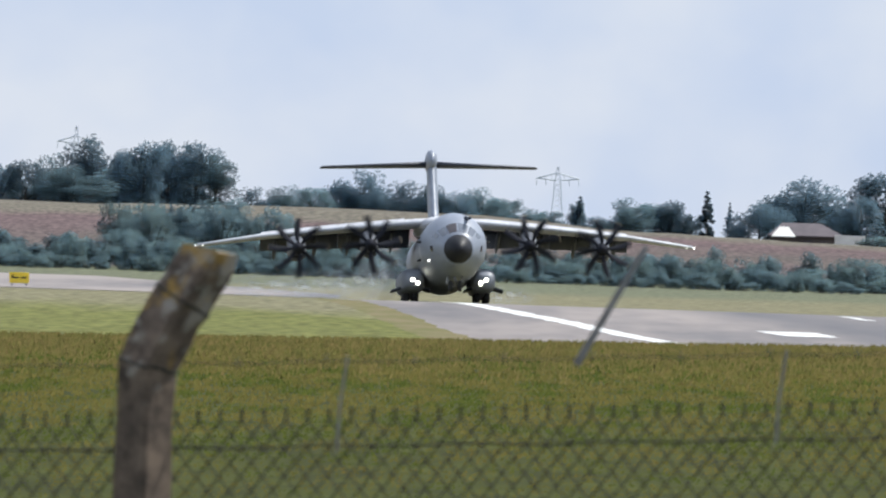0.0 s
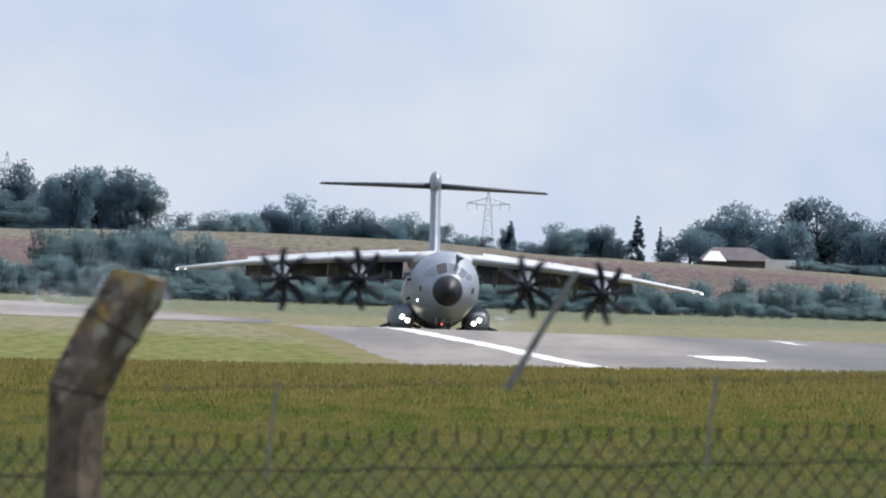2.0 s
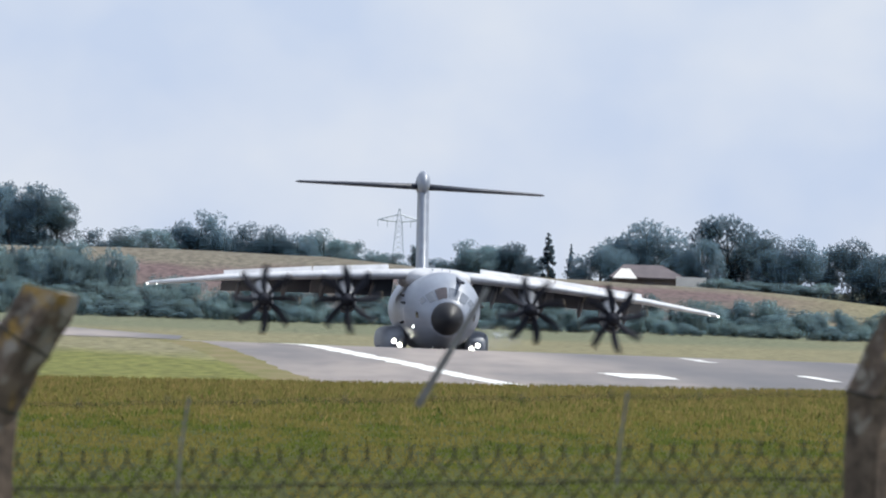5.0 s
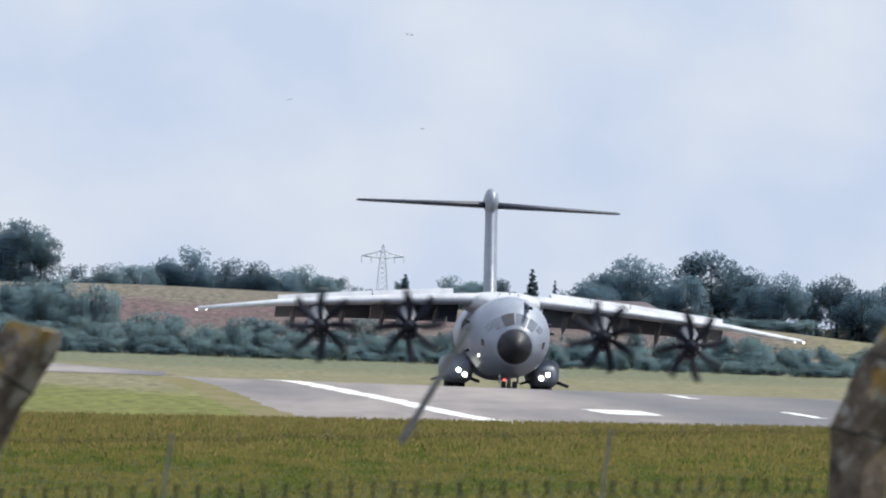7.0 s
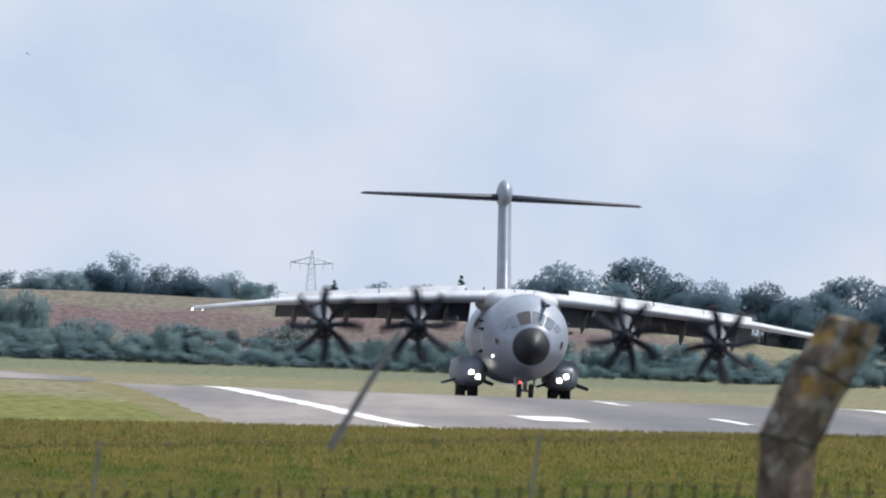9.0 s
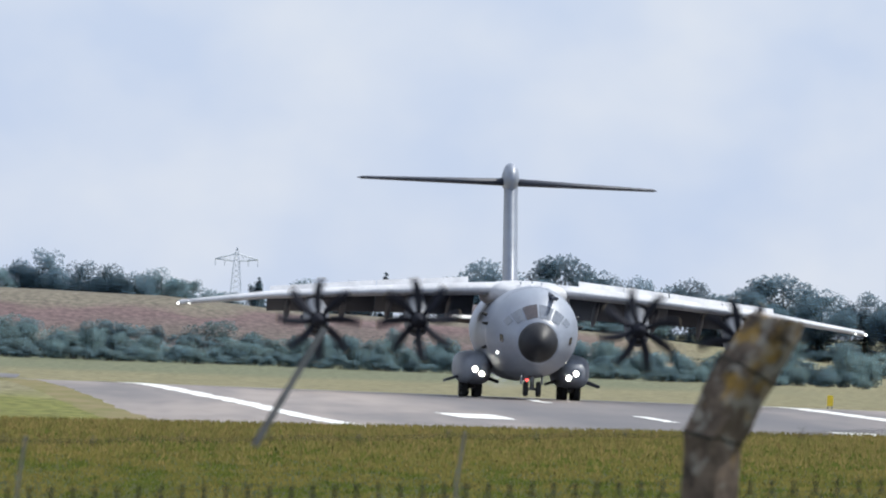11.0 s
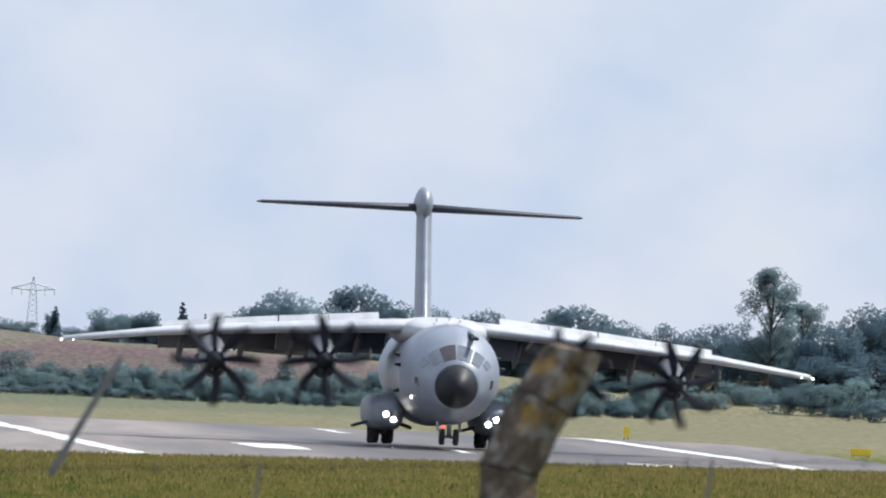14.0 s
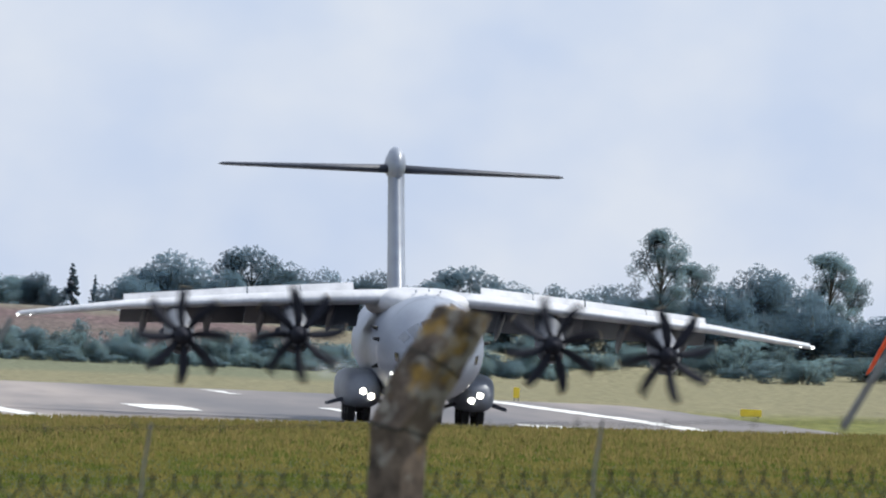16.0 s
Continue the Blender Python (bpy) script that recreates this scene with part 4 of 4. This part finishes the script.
# ---- trees ----
def leaf_cloud(verts, faces, normals, centre, rad, count, size, rnd, heart):
    """Leaves round a clump's centre; normals point out and up to lighten the shade."""
    for _ in range(count):
        while True:
            p = Vector((rnd.uniform(-1, 1), rnd.uniform(-1, 1), rnd.uniform(-1, 1)))
            if 0.25 < p.length < 1:
                break
        q = centre + Vector((p.x * rad[0], p.y * rad[1], p.z * rad[2]))
        up = Vector((rnd.gauss(0, 1), rnd.gauss(0, 1), rnd.gauss(0, 1) + 1.1))
        a = up.cross(Vector((rnd.gauss(0, 1), rnd.gauss(0, 1), rnd.gauss(0, 1)))).normalized()
        b = a.cross(up).normalized()
        s = size * rnd.uniform(0.6, 1.4)
        k = len(verts)
        verts.extend([q - a * s, q + b * s * 0.6, q + a * s, q - b * s * 0.6])
        faces.append((k, k + 1, k + 2, k + 3))
        face = (q - heart).normalized() * 0.9 + p.normalized() * 0.2 + Vector((rnd.gauss(0, 0.18), rnd.gauss(0, 0.18), rnd.gauss(0, 0.18) + 0.28))
        normals.extend([face.normalized()] * 4)


def build_tree(name, h, w, kind, mat, seed, leaves, label, category="tree"):
    """Trunk, limbs and a crown of many leaf clumps; h and w in metres."""
    rnd = random.Random(seed)
    tree = new(name)
    tagged(tree, label, category)
    bm = bmesh.new()
    clumps = []
    if kind == "shrub":
        for i in range(9):
            a, r = rnd.uniform(0, 6.28), rnd.uniform(0.05, 0.38) * w
            tip = Vector((math.cos(a) * r, math.sin(a) * r, h * rnd.uniform(0.35, 0.8)))
            rod(bm, (math.cos(a) * r * 0.2, math.sin(a) * r * 0.2, -0.4), tip, 0.05, 0.02, 5)
            clumps.append((tip, w * rnd.uniform(0.14, 0.24)))
        for i in range(10):
            a, r = rnd.uniform(0, 6.28), rnd.uniform(0.2, 0.45) * w
            clumps.append((Vector((math.cos(a) * r, math.sin(a) * r, h * rnd.uniform(0.1, 0.4))), w * rnd.uniform(0.13, 0.2)))
    elif kind == "spruce":
        rod(bm, (0, 0, -0.5), (0, 0, h * 0.97), 0.03 * h, 0.02, 7)
        for i in range(60):
            t = rnd.uniform(0.12, 1.0)
            a, r = rnd.uniform(0, 6.28), w * 0.5 * (1.02 - t) ** 0.8 * rnd.uniform(0.5, 1.0)
            tip = Vector((math.cos(a) * r, math.sin(a) * r, h * t))
            rod(bm, (0, 0, h * t), tip, 0.05, 0.02, 4)
            clumps.append((tip, w * (0.06 + 0.12 * (1 - t))))
    else:
        tall = kind == "tall"
        lean = Vector((rnd.uniform(-0.04, 0.04) * h, 0, 0))
        fork = h * (0.28 if tall else 0.3)
        rod(bm, (0, 0, -0.5), lean * 0.5 + Vector((0, 0, fork)), (0.016 if tall else 0.035) * h, (0.013 if tall else 0.026) * h, 8)
        rod(bm, lean * 0.5 + Vector((0, 0, fork)), lean + Vector((0, 0, h * 0.86)), (0.013 if tall else 0.026) * h, 0.004 * h, 7)
        for i in range(24 if tall else 13):
            t = rnd.uniform(0.0 if tall else 0.3, 0.95)
            a = i * 2.4 + rnd.uniform(-0.4, 0.4)
            rr = w * (0.36 if tall else 0.5) * math.sin(math.pi * (0.12 + 0.8 * t)) ** 0.7 * rnd.uniform(0.55, 0.95)
            tip = Vector((math.cos(a) * rr, math.sin(a) * rr, h * (0.22 + 0.72 * t))) + lean * t
            rod(bm, lean * t + Vector((0, 0, h * (0.15 + 0.5 * t))), tip, (0.005 if tall else 0.007) * h, 0.002 * h, 5)
            clumps.append((tip, w * rnd.uniform(0.11, 0.2) * (0.68 if tall else 1)))
            for j in range(2):
                o = Vector((rnd.uniform(-1, 1), rnd.uniform(-1, 1), rnd.uniform(-0.7, 0.8))) * w * 0.13
                clumps.append((tip + o, w * rnd.uniform(0.07, 0.14)))
        clumps.append((lean + Vector((0, 0, h * 0.9)), w * 0.16))
        if tall:
            for i in range(110):
                t, a = rnd.uniform(-0.1, 0.97), rnd.uniform(0, 6.28)
                r = w * 0.48 * (0.08 + 0.92 * math.sin(math.pi * min(1, 0.22 + 0.76 * t))) * math.sqrt(rnd.uniform(0.05, 1.0))
                clumps.append((Vector((math.cos(a) * r, math.sin(a) * r, h * (0.2 + 0.74 * t))), w * rnd.uniform(0.06, 0.12)))
        if not tall:
            for i in range(32):
                a, r, t = rnd.uniform(0, 6.28), rnd.uniform(0.0, 0.42) * w, rnd.uniform(0.02, 0.75)
                clumps.append((Vector((math.cos(a) * r, math.sin(a) * r, h * t)), w * rnd.uniform(0.14, 0.22)))
    part("trunk", bm, M_BARK, tree)
    verts, faces, normals = [], [], []
    heart = Vector((0, 0, h * 0.4))
    tot = sum(r * r for _, r in clumps)
    for c, r in clumps:
        leaf_cloud(verts, faces, normals, c, (r, r, r * (0.8 if kind != "spruce" else 0.5)), max(6, int(leaves * r * r / tot)), {"round": 0.25, "tall": 0.16}.get(kind, 0.25), rnd, heart)
    me = bpy.data.meshes.new("crown")
    me.from_pydata(verts, [], faces)
    me.polygons.foreach_set("use_smooth", [True] * len(faces))
    me.normals_split_custom_set_from_vertices(normals)
    me.materials.append(mat)
    crown = new("crown", me)
    crown.parent = tree
    return tree


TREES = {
    "round": [build_tree("broadleaf_tree", 10, 10, "round", M_LEAF, s, 9500, "dark broadleaf tree in full summer leaf on the bank, tinted blue for haze") for s in (1, 2, 3, 4)],
    "pale": [build_tree("broadleaf_tree", 10, 9, "round", M_LEAF2, s, 9000, "mid-toned broadleaf tree in full leaf on the bank, tinted blue for haze") for s in (21, 22, 23)],
    "tall": [build_tree("tall_poplar_tree", 14, 7, "tall", M_LEAF3, s, 14000, "tall thin poplar with gaps in its crown, tinted blue for haze") for s in (31, 32)],
    "spruce": [build_tree("spruce_tree", 8, 4, "spruce", M_LEAF, 41, 3200, "narrow dark spruce above the hedge, tinted blue for haze")],
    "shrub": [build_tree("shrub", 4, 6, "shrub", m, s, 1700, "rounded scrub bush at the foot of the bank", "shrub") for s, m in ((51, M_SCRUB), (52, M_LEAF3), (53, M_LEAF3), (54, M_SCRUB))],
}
BASE = {"round": (10, 10), "pale": (10, 9), "tall": (14, 7), "spruce": (8, 4), "shrub": (4, 6)}
used = set()
rt = random.Random(5)


def plant(kind, u, v_top, width, y, group=""):
    """A tree at bearing u with its top at v_top (1/40000 radian; level is -10), at half the distance y, width in the same units."""
    y *= 2
    x = u * y / 40000
    z = height(x, y)
    h = 4.6 - (v_top + (2 if kind in ("shrub", "spruce") else 4)) * y / 40000 - z
    w = width * (1.0 if kind in ("shrub", "spruce") else 1.12) * y / 40000
    src = rt.choice(TREES[kind])
    bh, bw = BASE[kind]
    m = Matrix.LocRotScale((x, y, z), Euler((0, 0, rt.uniform(0, 6.28))), (w / bw, w / bw, h / bh))
    if src.name not in used:
        used.add(src.name)
        src.matrix_basis = m
        ob = src
    else:
        ob = copy_thing(src, m)
        ob.matrix_basis = m
    return ob


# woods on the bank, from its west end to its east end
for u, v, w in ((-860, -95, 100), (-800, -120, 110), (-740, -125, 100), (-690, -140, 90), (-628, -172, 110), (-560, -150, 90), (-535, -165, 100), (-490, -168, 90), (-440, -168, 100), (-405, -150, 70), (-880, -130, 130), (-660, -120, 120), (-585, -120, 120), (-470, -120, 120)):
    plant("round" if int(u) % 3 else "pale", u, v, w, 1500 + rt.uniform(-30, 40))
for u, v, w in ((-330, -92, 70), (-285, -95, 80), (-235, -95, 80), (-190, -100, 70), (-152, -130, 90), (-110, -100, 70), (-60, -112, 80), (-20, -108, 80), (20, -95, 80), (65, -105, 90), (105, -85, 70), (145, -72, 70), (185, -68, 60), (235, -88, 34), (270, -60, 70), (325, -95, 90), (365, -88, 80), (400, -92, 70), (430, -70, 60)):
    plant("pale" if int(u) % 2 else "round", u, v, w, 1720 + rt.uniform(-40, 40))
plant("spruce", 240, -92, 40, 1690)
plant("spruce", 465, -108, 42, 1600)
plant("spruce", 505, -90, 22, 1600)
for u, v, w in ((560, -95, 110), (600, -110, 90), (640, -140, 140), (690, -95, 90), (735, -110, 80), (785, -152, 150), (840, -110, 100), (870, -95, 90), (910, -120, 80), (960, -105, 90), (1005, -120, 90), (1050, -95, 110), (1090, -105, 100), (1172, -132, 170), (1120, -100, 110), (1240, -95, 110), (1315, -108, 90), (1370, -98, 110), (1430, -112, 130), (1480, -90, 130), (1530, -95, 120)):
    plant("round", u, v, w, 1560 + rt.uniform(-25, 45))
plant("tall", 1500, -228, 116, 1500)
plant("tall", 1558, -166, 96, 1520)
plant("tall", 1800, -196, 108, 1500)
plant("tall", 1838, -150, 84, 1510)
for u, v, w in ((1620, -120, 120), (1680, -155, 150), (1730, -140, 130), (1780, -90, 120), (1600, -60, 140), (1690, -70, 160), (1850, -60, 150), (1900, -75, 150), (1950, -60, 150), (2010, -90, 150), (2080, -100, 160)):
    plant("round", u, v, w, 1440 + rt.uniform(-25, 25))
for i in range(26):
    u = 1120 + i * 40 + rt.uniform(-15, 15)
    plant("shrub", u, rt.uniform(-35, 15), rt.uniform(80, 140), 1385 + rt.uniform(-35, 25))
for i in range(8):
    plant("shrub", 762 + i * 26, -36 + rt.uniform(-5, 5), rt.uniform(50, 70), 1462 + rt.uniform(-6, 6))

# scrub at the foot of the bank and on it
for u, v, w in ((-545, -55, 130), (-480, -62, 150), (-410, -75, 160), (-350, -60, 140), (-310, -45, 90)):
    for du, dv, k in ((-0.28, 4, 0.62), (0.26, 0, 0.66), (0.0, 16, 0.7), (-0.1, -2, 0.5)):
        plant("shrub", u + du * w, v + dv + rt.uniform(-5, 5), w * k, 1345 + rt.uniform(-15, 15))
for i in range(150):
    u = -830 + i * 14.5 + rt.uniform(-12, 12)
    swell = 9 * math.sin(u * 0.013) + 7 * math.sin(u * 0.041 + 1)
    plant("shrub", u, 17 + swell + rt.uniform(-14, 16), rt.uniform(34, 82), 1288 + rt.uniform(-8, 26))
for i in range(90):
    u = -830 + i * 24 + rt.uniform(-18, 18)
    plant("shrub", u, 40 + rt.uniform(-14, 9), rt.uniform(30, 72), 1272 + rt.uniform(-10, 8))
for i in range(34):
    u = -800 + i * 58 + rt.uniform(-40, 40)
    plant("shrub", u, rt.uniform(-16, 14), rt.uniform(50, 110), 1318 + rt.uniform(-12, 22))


# ---- house among the trees ----
def build_house():
    y = 3040
    u0 = 577
    x = u0 * y / 40000
    house = new("bungalow")
    house.location = (x, y, 4.6 + 57 * y / 40000 - 5.0)
    tagged(house, "low bungalow with shade-darkened walls, white tilted gable and brown tiles", "house")
    part("wall", box(bmesh.new(), (5, 3, 1.2), (9.6, 6, 4.3)), M_EAVES_SHADE, house, "walls darkened for the shade under the eaves", smooth=False)
    bm = bmesh.new()
    loft(bm, [[(x0, -0.5, 3.3), (x1, 3, 5.0), (x0, 6.5, 3.3), (x0, 6.4, 3.1), (x1, 3, 4.8), (x0, -0.4, 3.1)] for x0, x1 in ((-0.2, 1.7), (10.2, 6.9))])
    part("roof", bm, M_ROOF, house, "brown tiled hipped roof", smooth=False)
    # white gable leaned back into a slope that catches more sun
    bm = bmesh.new()
    loft(bm, [[(0.2, -2.4, 3.05), (3.5, -2.4, 3.05), (3.5, -2.4, 3.15), (0.2, -2.4, 3.15)], [(1.3, 0.2, 4.3), (2.5, 0.2, 4.3), (2.5, 0.2, 4.45), (1.3, 0.2, 4.45)]])
    part("tilted_gable", bm, M_RENDER, house, "white gable leaned back to catch the sun", smooth=False)
    part("gable_wall", box(bmesh.new(), (1.85, -0.75, 0.94), (3.5, 1.6, 4.1)), M_EAVES_SHADE, house, smooth=False)
    for xx in (5.2, 7.4):
        part("window", box(bmesh.new(), (xx, -0.02, 2.2), (1.2, 0.08, 1.0), None, 0.02), M_GLASS, house, smooth=False)


build_house()
x, y = 719 * 2990 / 40000, 2990
garden = part("garden_wall", box(bmesh.new(), (0, 0, 1.4), (4.0, 0.3, 2.8), None, 0.03), M_RENDER, smooth=False)
garden.location = (x, y, height(x, y) - 0.1)
tagged(garden, "short white rendered garden wall beside the bungalow", "wall")


# ---- pylons on the skyline ----
def build_pylon(u, v_top, h, y, arm):
    p = new("electricity_pylon")
    x = u * y / 40000
    top = 4.6 - (v_top + 10) * y / 40000
    foot = height(x, y) - 1.0
    h = top - foot
    p.location = (x, y, foot)
    tagged(p, "distant lattice electricity pylon on the skyline, paled for haze", "pylon", "electricity pylons")
    bm = bmesh.new()

    def half(t):
        return 1.1 * (1 - t) ** 1.2 + 0.5 if t < 0.8 else 0.5 * (1 - t) / 0.2 + 0.1

    n = 14
    for i in range(n):
        t0, t1 = i / n, (i + 1) / n
        a, b = half(t0), half(t1)
        for sx, sy in ((-1, -1), (1, -1), (1, 1), (-1, 1)):
            rod(bm, (sx * a, sy * a, t0 * h), (sx * b, sy * b, t1 * h), 0.10, None, 4)
            rod(bm, (sx * a, sy * a, t0 * h), ((sx if sx == sy else -sx) * b, (-sy if sx == sy else sy) * b, t1 * h), 0.055, None, 4)
    part("lattice", bm, M_PALESTEEL, p, smooth=False)
    for s in (-1, 1):
        bm = bmesh.new()
        z = h * 0.84
        rod(bm, (s * 0.4, 0, z + 1.1), (s * arm, 0, z), 0.14, None, 4)
        rod(bm, (s * 0.4, 0, z - 0.4), (s * arm, 0, z), 0.14, None, 4)
        for k in (0.3, 0.6, 0.85):
            rod(bm, (s * arm * k, 0, z), (s * arm * k, 0, z + 0.9 * (1 - k)), 0.05, None, 4)
        rod(bm, (s * arm, 0, z), (s * arm, 0, z - 1.5), 0.08, None, 5)
        rod(bm, (s * arm * 0.55, 0, z), (s * arm * 0.55, 0, z - 1.5), 0.08, None, 5)
        part("cross_arm", bm, M_PALESTEEL, p, smooth=False)


build_pylon(199, -152, 30, 4800, 4.5)
build_pylon(-655, -196, 30, 4800, 3.9)


# ---- signs beside the runway ----
def build_sign(x, y, w, h, label, bars, lift=0.25):
    sign = new("taxiway_sign")
    sign.location = (x, y, height(x, y) - 0.02)
    tagged(sign, label, "airfield sign")
    part("board", box(bmesh.new(), (0, 0, lift + h / 2), (w, 0.18, h), None, 0.03), M_SIGN, sign, smooth=False)
    for s in (-0.35, 0.35):
        part("leg", rod(bmesh.new(), (s * w, 0, 0), (s * w, 0, lift + 0.05), 0.05), M_BAR, sign)
    for bx, bz, bw, bh in bars:
        part("marking", box(bmesh.new(), (bx * w, -0.1, lift + bz * h), (bw * w, 0.02, bh * h)), M_BLACK, sign, "black sign marking", smooth=False)


build_sign(-37.4, 2000, 1.75, 0.95, "yellow taxiway sign with black arrow beside the runway", [(-0.2, 0.52, 0.34, 0.14), (-0.33, 0.6, 0.1, 0.3), (0.22, 0.52, 0.26, 0.16)], 0.3)
build_sign(60.9, 1936, 0.5, 0.9, "small bright yellow marker board in the dry grass", [], 0.35)
build_sign(55.6, 1328, 1.25, 0.42, "low yellow sign box at the runway edge", [], 0.12)


# ---- standing grass of the near field ----
def build_grass(name, n, y0, y1, h0, h1, mat, label, seed, power=1.0):
    rng = np.random.default_rng(seed)
    t = rng.random(n) ** power
    y = y0 + (y1 - y0) * t
    x = y * (rng.random(n) * 0.080 - 0.026)
    verts, faces = [], []
    for px, py, q in zip(x, y, rng.random((n, 6))):
        z = height(px, py) - 0.02
        h = (h0 + (h1 - h0) * q[0]) * min(1.0, 0.3 + 0.7 * (py - 215) / 330)
        w = 0.006 + 0.01 * q[1] + py * 0.00002
        dx, dy = (q[2] - 0.5) * h * 0.9, (0.15 + 0.5 * q[3]) * h
        k = len(verts)
        verts.extend([(px - w, py, z), (px + w, py + (q[4] - 0.5) * w, z), (px + dx * 0.5 + w * 0.8, py + dy * 0.5, z + h * 0.6), (px + dx, py + dy, z + h), (px + dx * 0.5 - w * 0.8, py + dy * 0.5, z + h * 0.6)])
        faces.append((k, k + 1, k + 2, k + 3, k + 4))
    me = bpy.data.meshes.new(name)
    me.from_pydata(verts, [], faces)
    me.materials.append(mat)
    me.polygons.foreach_set("use_smooth", [True] * len(faces))
    lean = rng.normal(0, 0.22, (n, 2))
    me.normals_split_custom_set_from_vertices([Vector((a, b - 0.25, 1)).normalized() for a, b in lean for _ in range(5)])
    tagged(new(name, me), label, "grass", kind="stuff")


build_grass("meadow_grass", 110000, 205, 600, 0.06, 0.15, M_GRASS, "rough green and yellow meadow grass", 3, 0.8)
build_grass("tall_dry_grass", 40000, 400, 607, 0.09, 0.23, M_SEED, "tall dry golden grass heads along the field's crest", 4, 0.4)


# ---- motion ----
TRACK = [
    (0, 0.34, 1913.70, -0.56, -4.80, -1.59, 3.46),
    (0.5, 1.70, 1891.12, -0.82, -3.98, -0.81, 2.99),
    (1, 3.02, 1867.87, -0.83, -3.49, 0.10, 2.49),
    (1.5, 4.21, 1844.06, -0.98, -3.21, 0.70, 2.05),
    (2, 5.27, 1819.78, -1.16, -2.84, 0.92, 1.87),
    (2.5, 6.20, 1795.13, -1.20, -2.59, 0.96, 1.99),
    (3, 7.06, 1770.20, -1.27, -2.46, 1.02, 2.27),
    (3.5, 7.90, 1745.06, -1.28, -2.31, 1.10, 2.62),
    (4, 8.75, 1719.79, -1.31, -1.88, 1.22, 2.92),
    (4.5, 9.83, 1694.48, -1.15, -1.36, 1.28, 3.07),
    (5, 10.91, 1669.18, -1.03, -0.98, 1.33, 3.17),
    (5.5, 12.15, 1643.97, -0.82, -0.76, 1.32, 3.07),
    (6, 13.48, 1618.90, -0.57, -0.67, 1.28, 2.89),
    (6.5, 14.81, 1594.02, -0.32, -0.69, 1.22, 2.73),
    (7, 16.06, 1569.40, -0.08, -0.81, 1.17, 2.69),
    (7.5, 17.28, 1545.07, 0.10, -1.02, 1.14, 2.73),
    (8, 18.43, 1521.08, 0.33, -1.11, 1.10, 2.75),
    (8.5, 19.55, 1497.46, 0.47, -1.00, 1.00, 2.70),
    (9, 20.71, 1474.25, 0.56, -0.96, 0.84, 2.54),
    (9.5, 21.74, 1451.47, 0.69, -0.86, 0.81, 2.40),
    (10, 22.76, 1429.14, 0.79, -0.80, 0.70, 2.31),
    (10.5, 23.67, 1407.28, 0.87, -0.78, 0.59, 2.25),
    (11, 24.50, 1385.90, 0.92, -0.76, 0.48, 2.22),
    (11.5, 25.27, 1365.02, 0.92, -0.74, 0.41, 2.19),
    (12, 26.02, 1344.64, 0.87, -0.68, 0.39, 2.15),
    (12.5, 26.79, 1324.76, 0.77, -0.56, 0.41, 2.10),
    (13, 27.52, 1305.36, 0.69, -0.52, 0.42, 2.06),
    (13.5, 28.28, 1286.44, 0.58, -0.50, 0.51, 2.11),
    (14, 29.08, 1267.99, 0.53, -0.48, 0.67, 2.23),
    (14.5, 29.85, 1249.99, 0.46, -0.40, 0.71, 2.39),
    (15, 30.54, 1232.41, 0.31, -0.36, 0.52, 2.52),
    (15.5, 31.44, 1215.21, 0.24, -0.26, 0.29, 2.57),
    (16, 32.23, 1198.38, 0.08, -0.16, 0.07, 2.62),
]
SPIN = ((-3, 1), (-5, -1), (-17, 1), (-9, -1))


def motions():
    walk(aircraft, [(t, pose(x, y, z, pitch, bank, yaw)) for t, x, y, z, pitch, bank, yaw in TRACK])
    for prop, (phase, hand) in zip(propellers, SPIN):
        at = prop.location.copy()
        walk(prop, [(k / 10, pose(*at, 0, phase + hand * 81 * k, 0)) for k in range(161)])
    for wisp, (w, h, x, y, z, v) in zip(wisps, WISPS):
        walk(wisp, [(t, pose(x - v * t, y + 2 * t, z + 0.1 * t)) for t in (0, 1, 2, 4, 8, 16)])
    for bird, (x, y, z, vx, vz) in zip(birds, BIRDS):
        walk(bird, [(t, pose(x + vx * (t - 7.5), y, z + vz * (t - 7.5) + up, 0, 0, math.copysign(90, vx))) for t, up in ((0, 60), (5.4, 24), (6.6, 0), (7.5, 0), (8.6, 0), (10, 12), (16, 60))])
    for wheel in wheels:
        at = wheel.location.copy()
        walk(wheel, [(k / 10, pose(*at, 65 * k, 0, 0)) for k in range(161)])


motions()
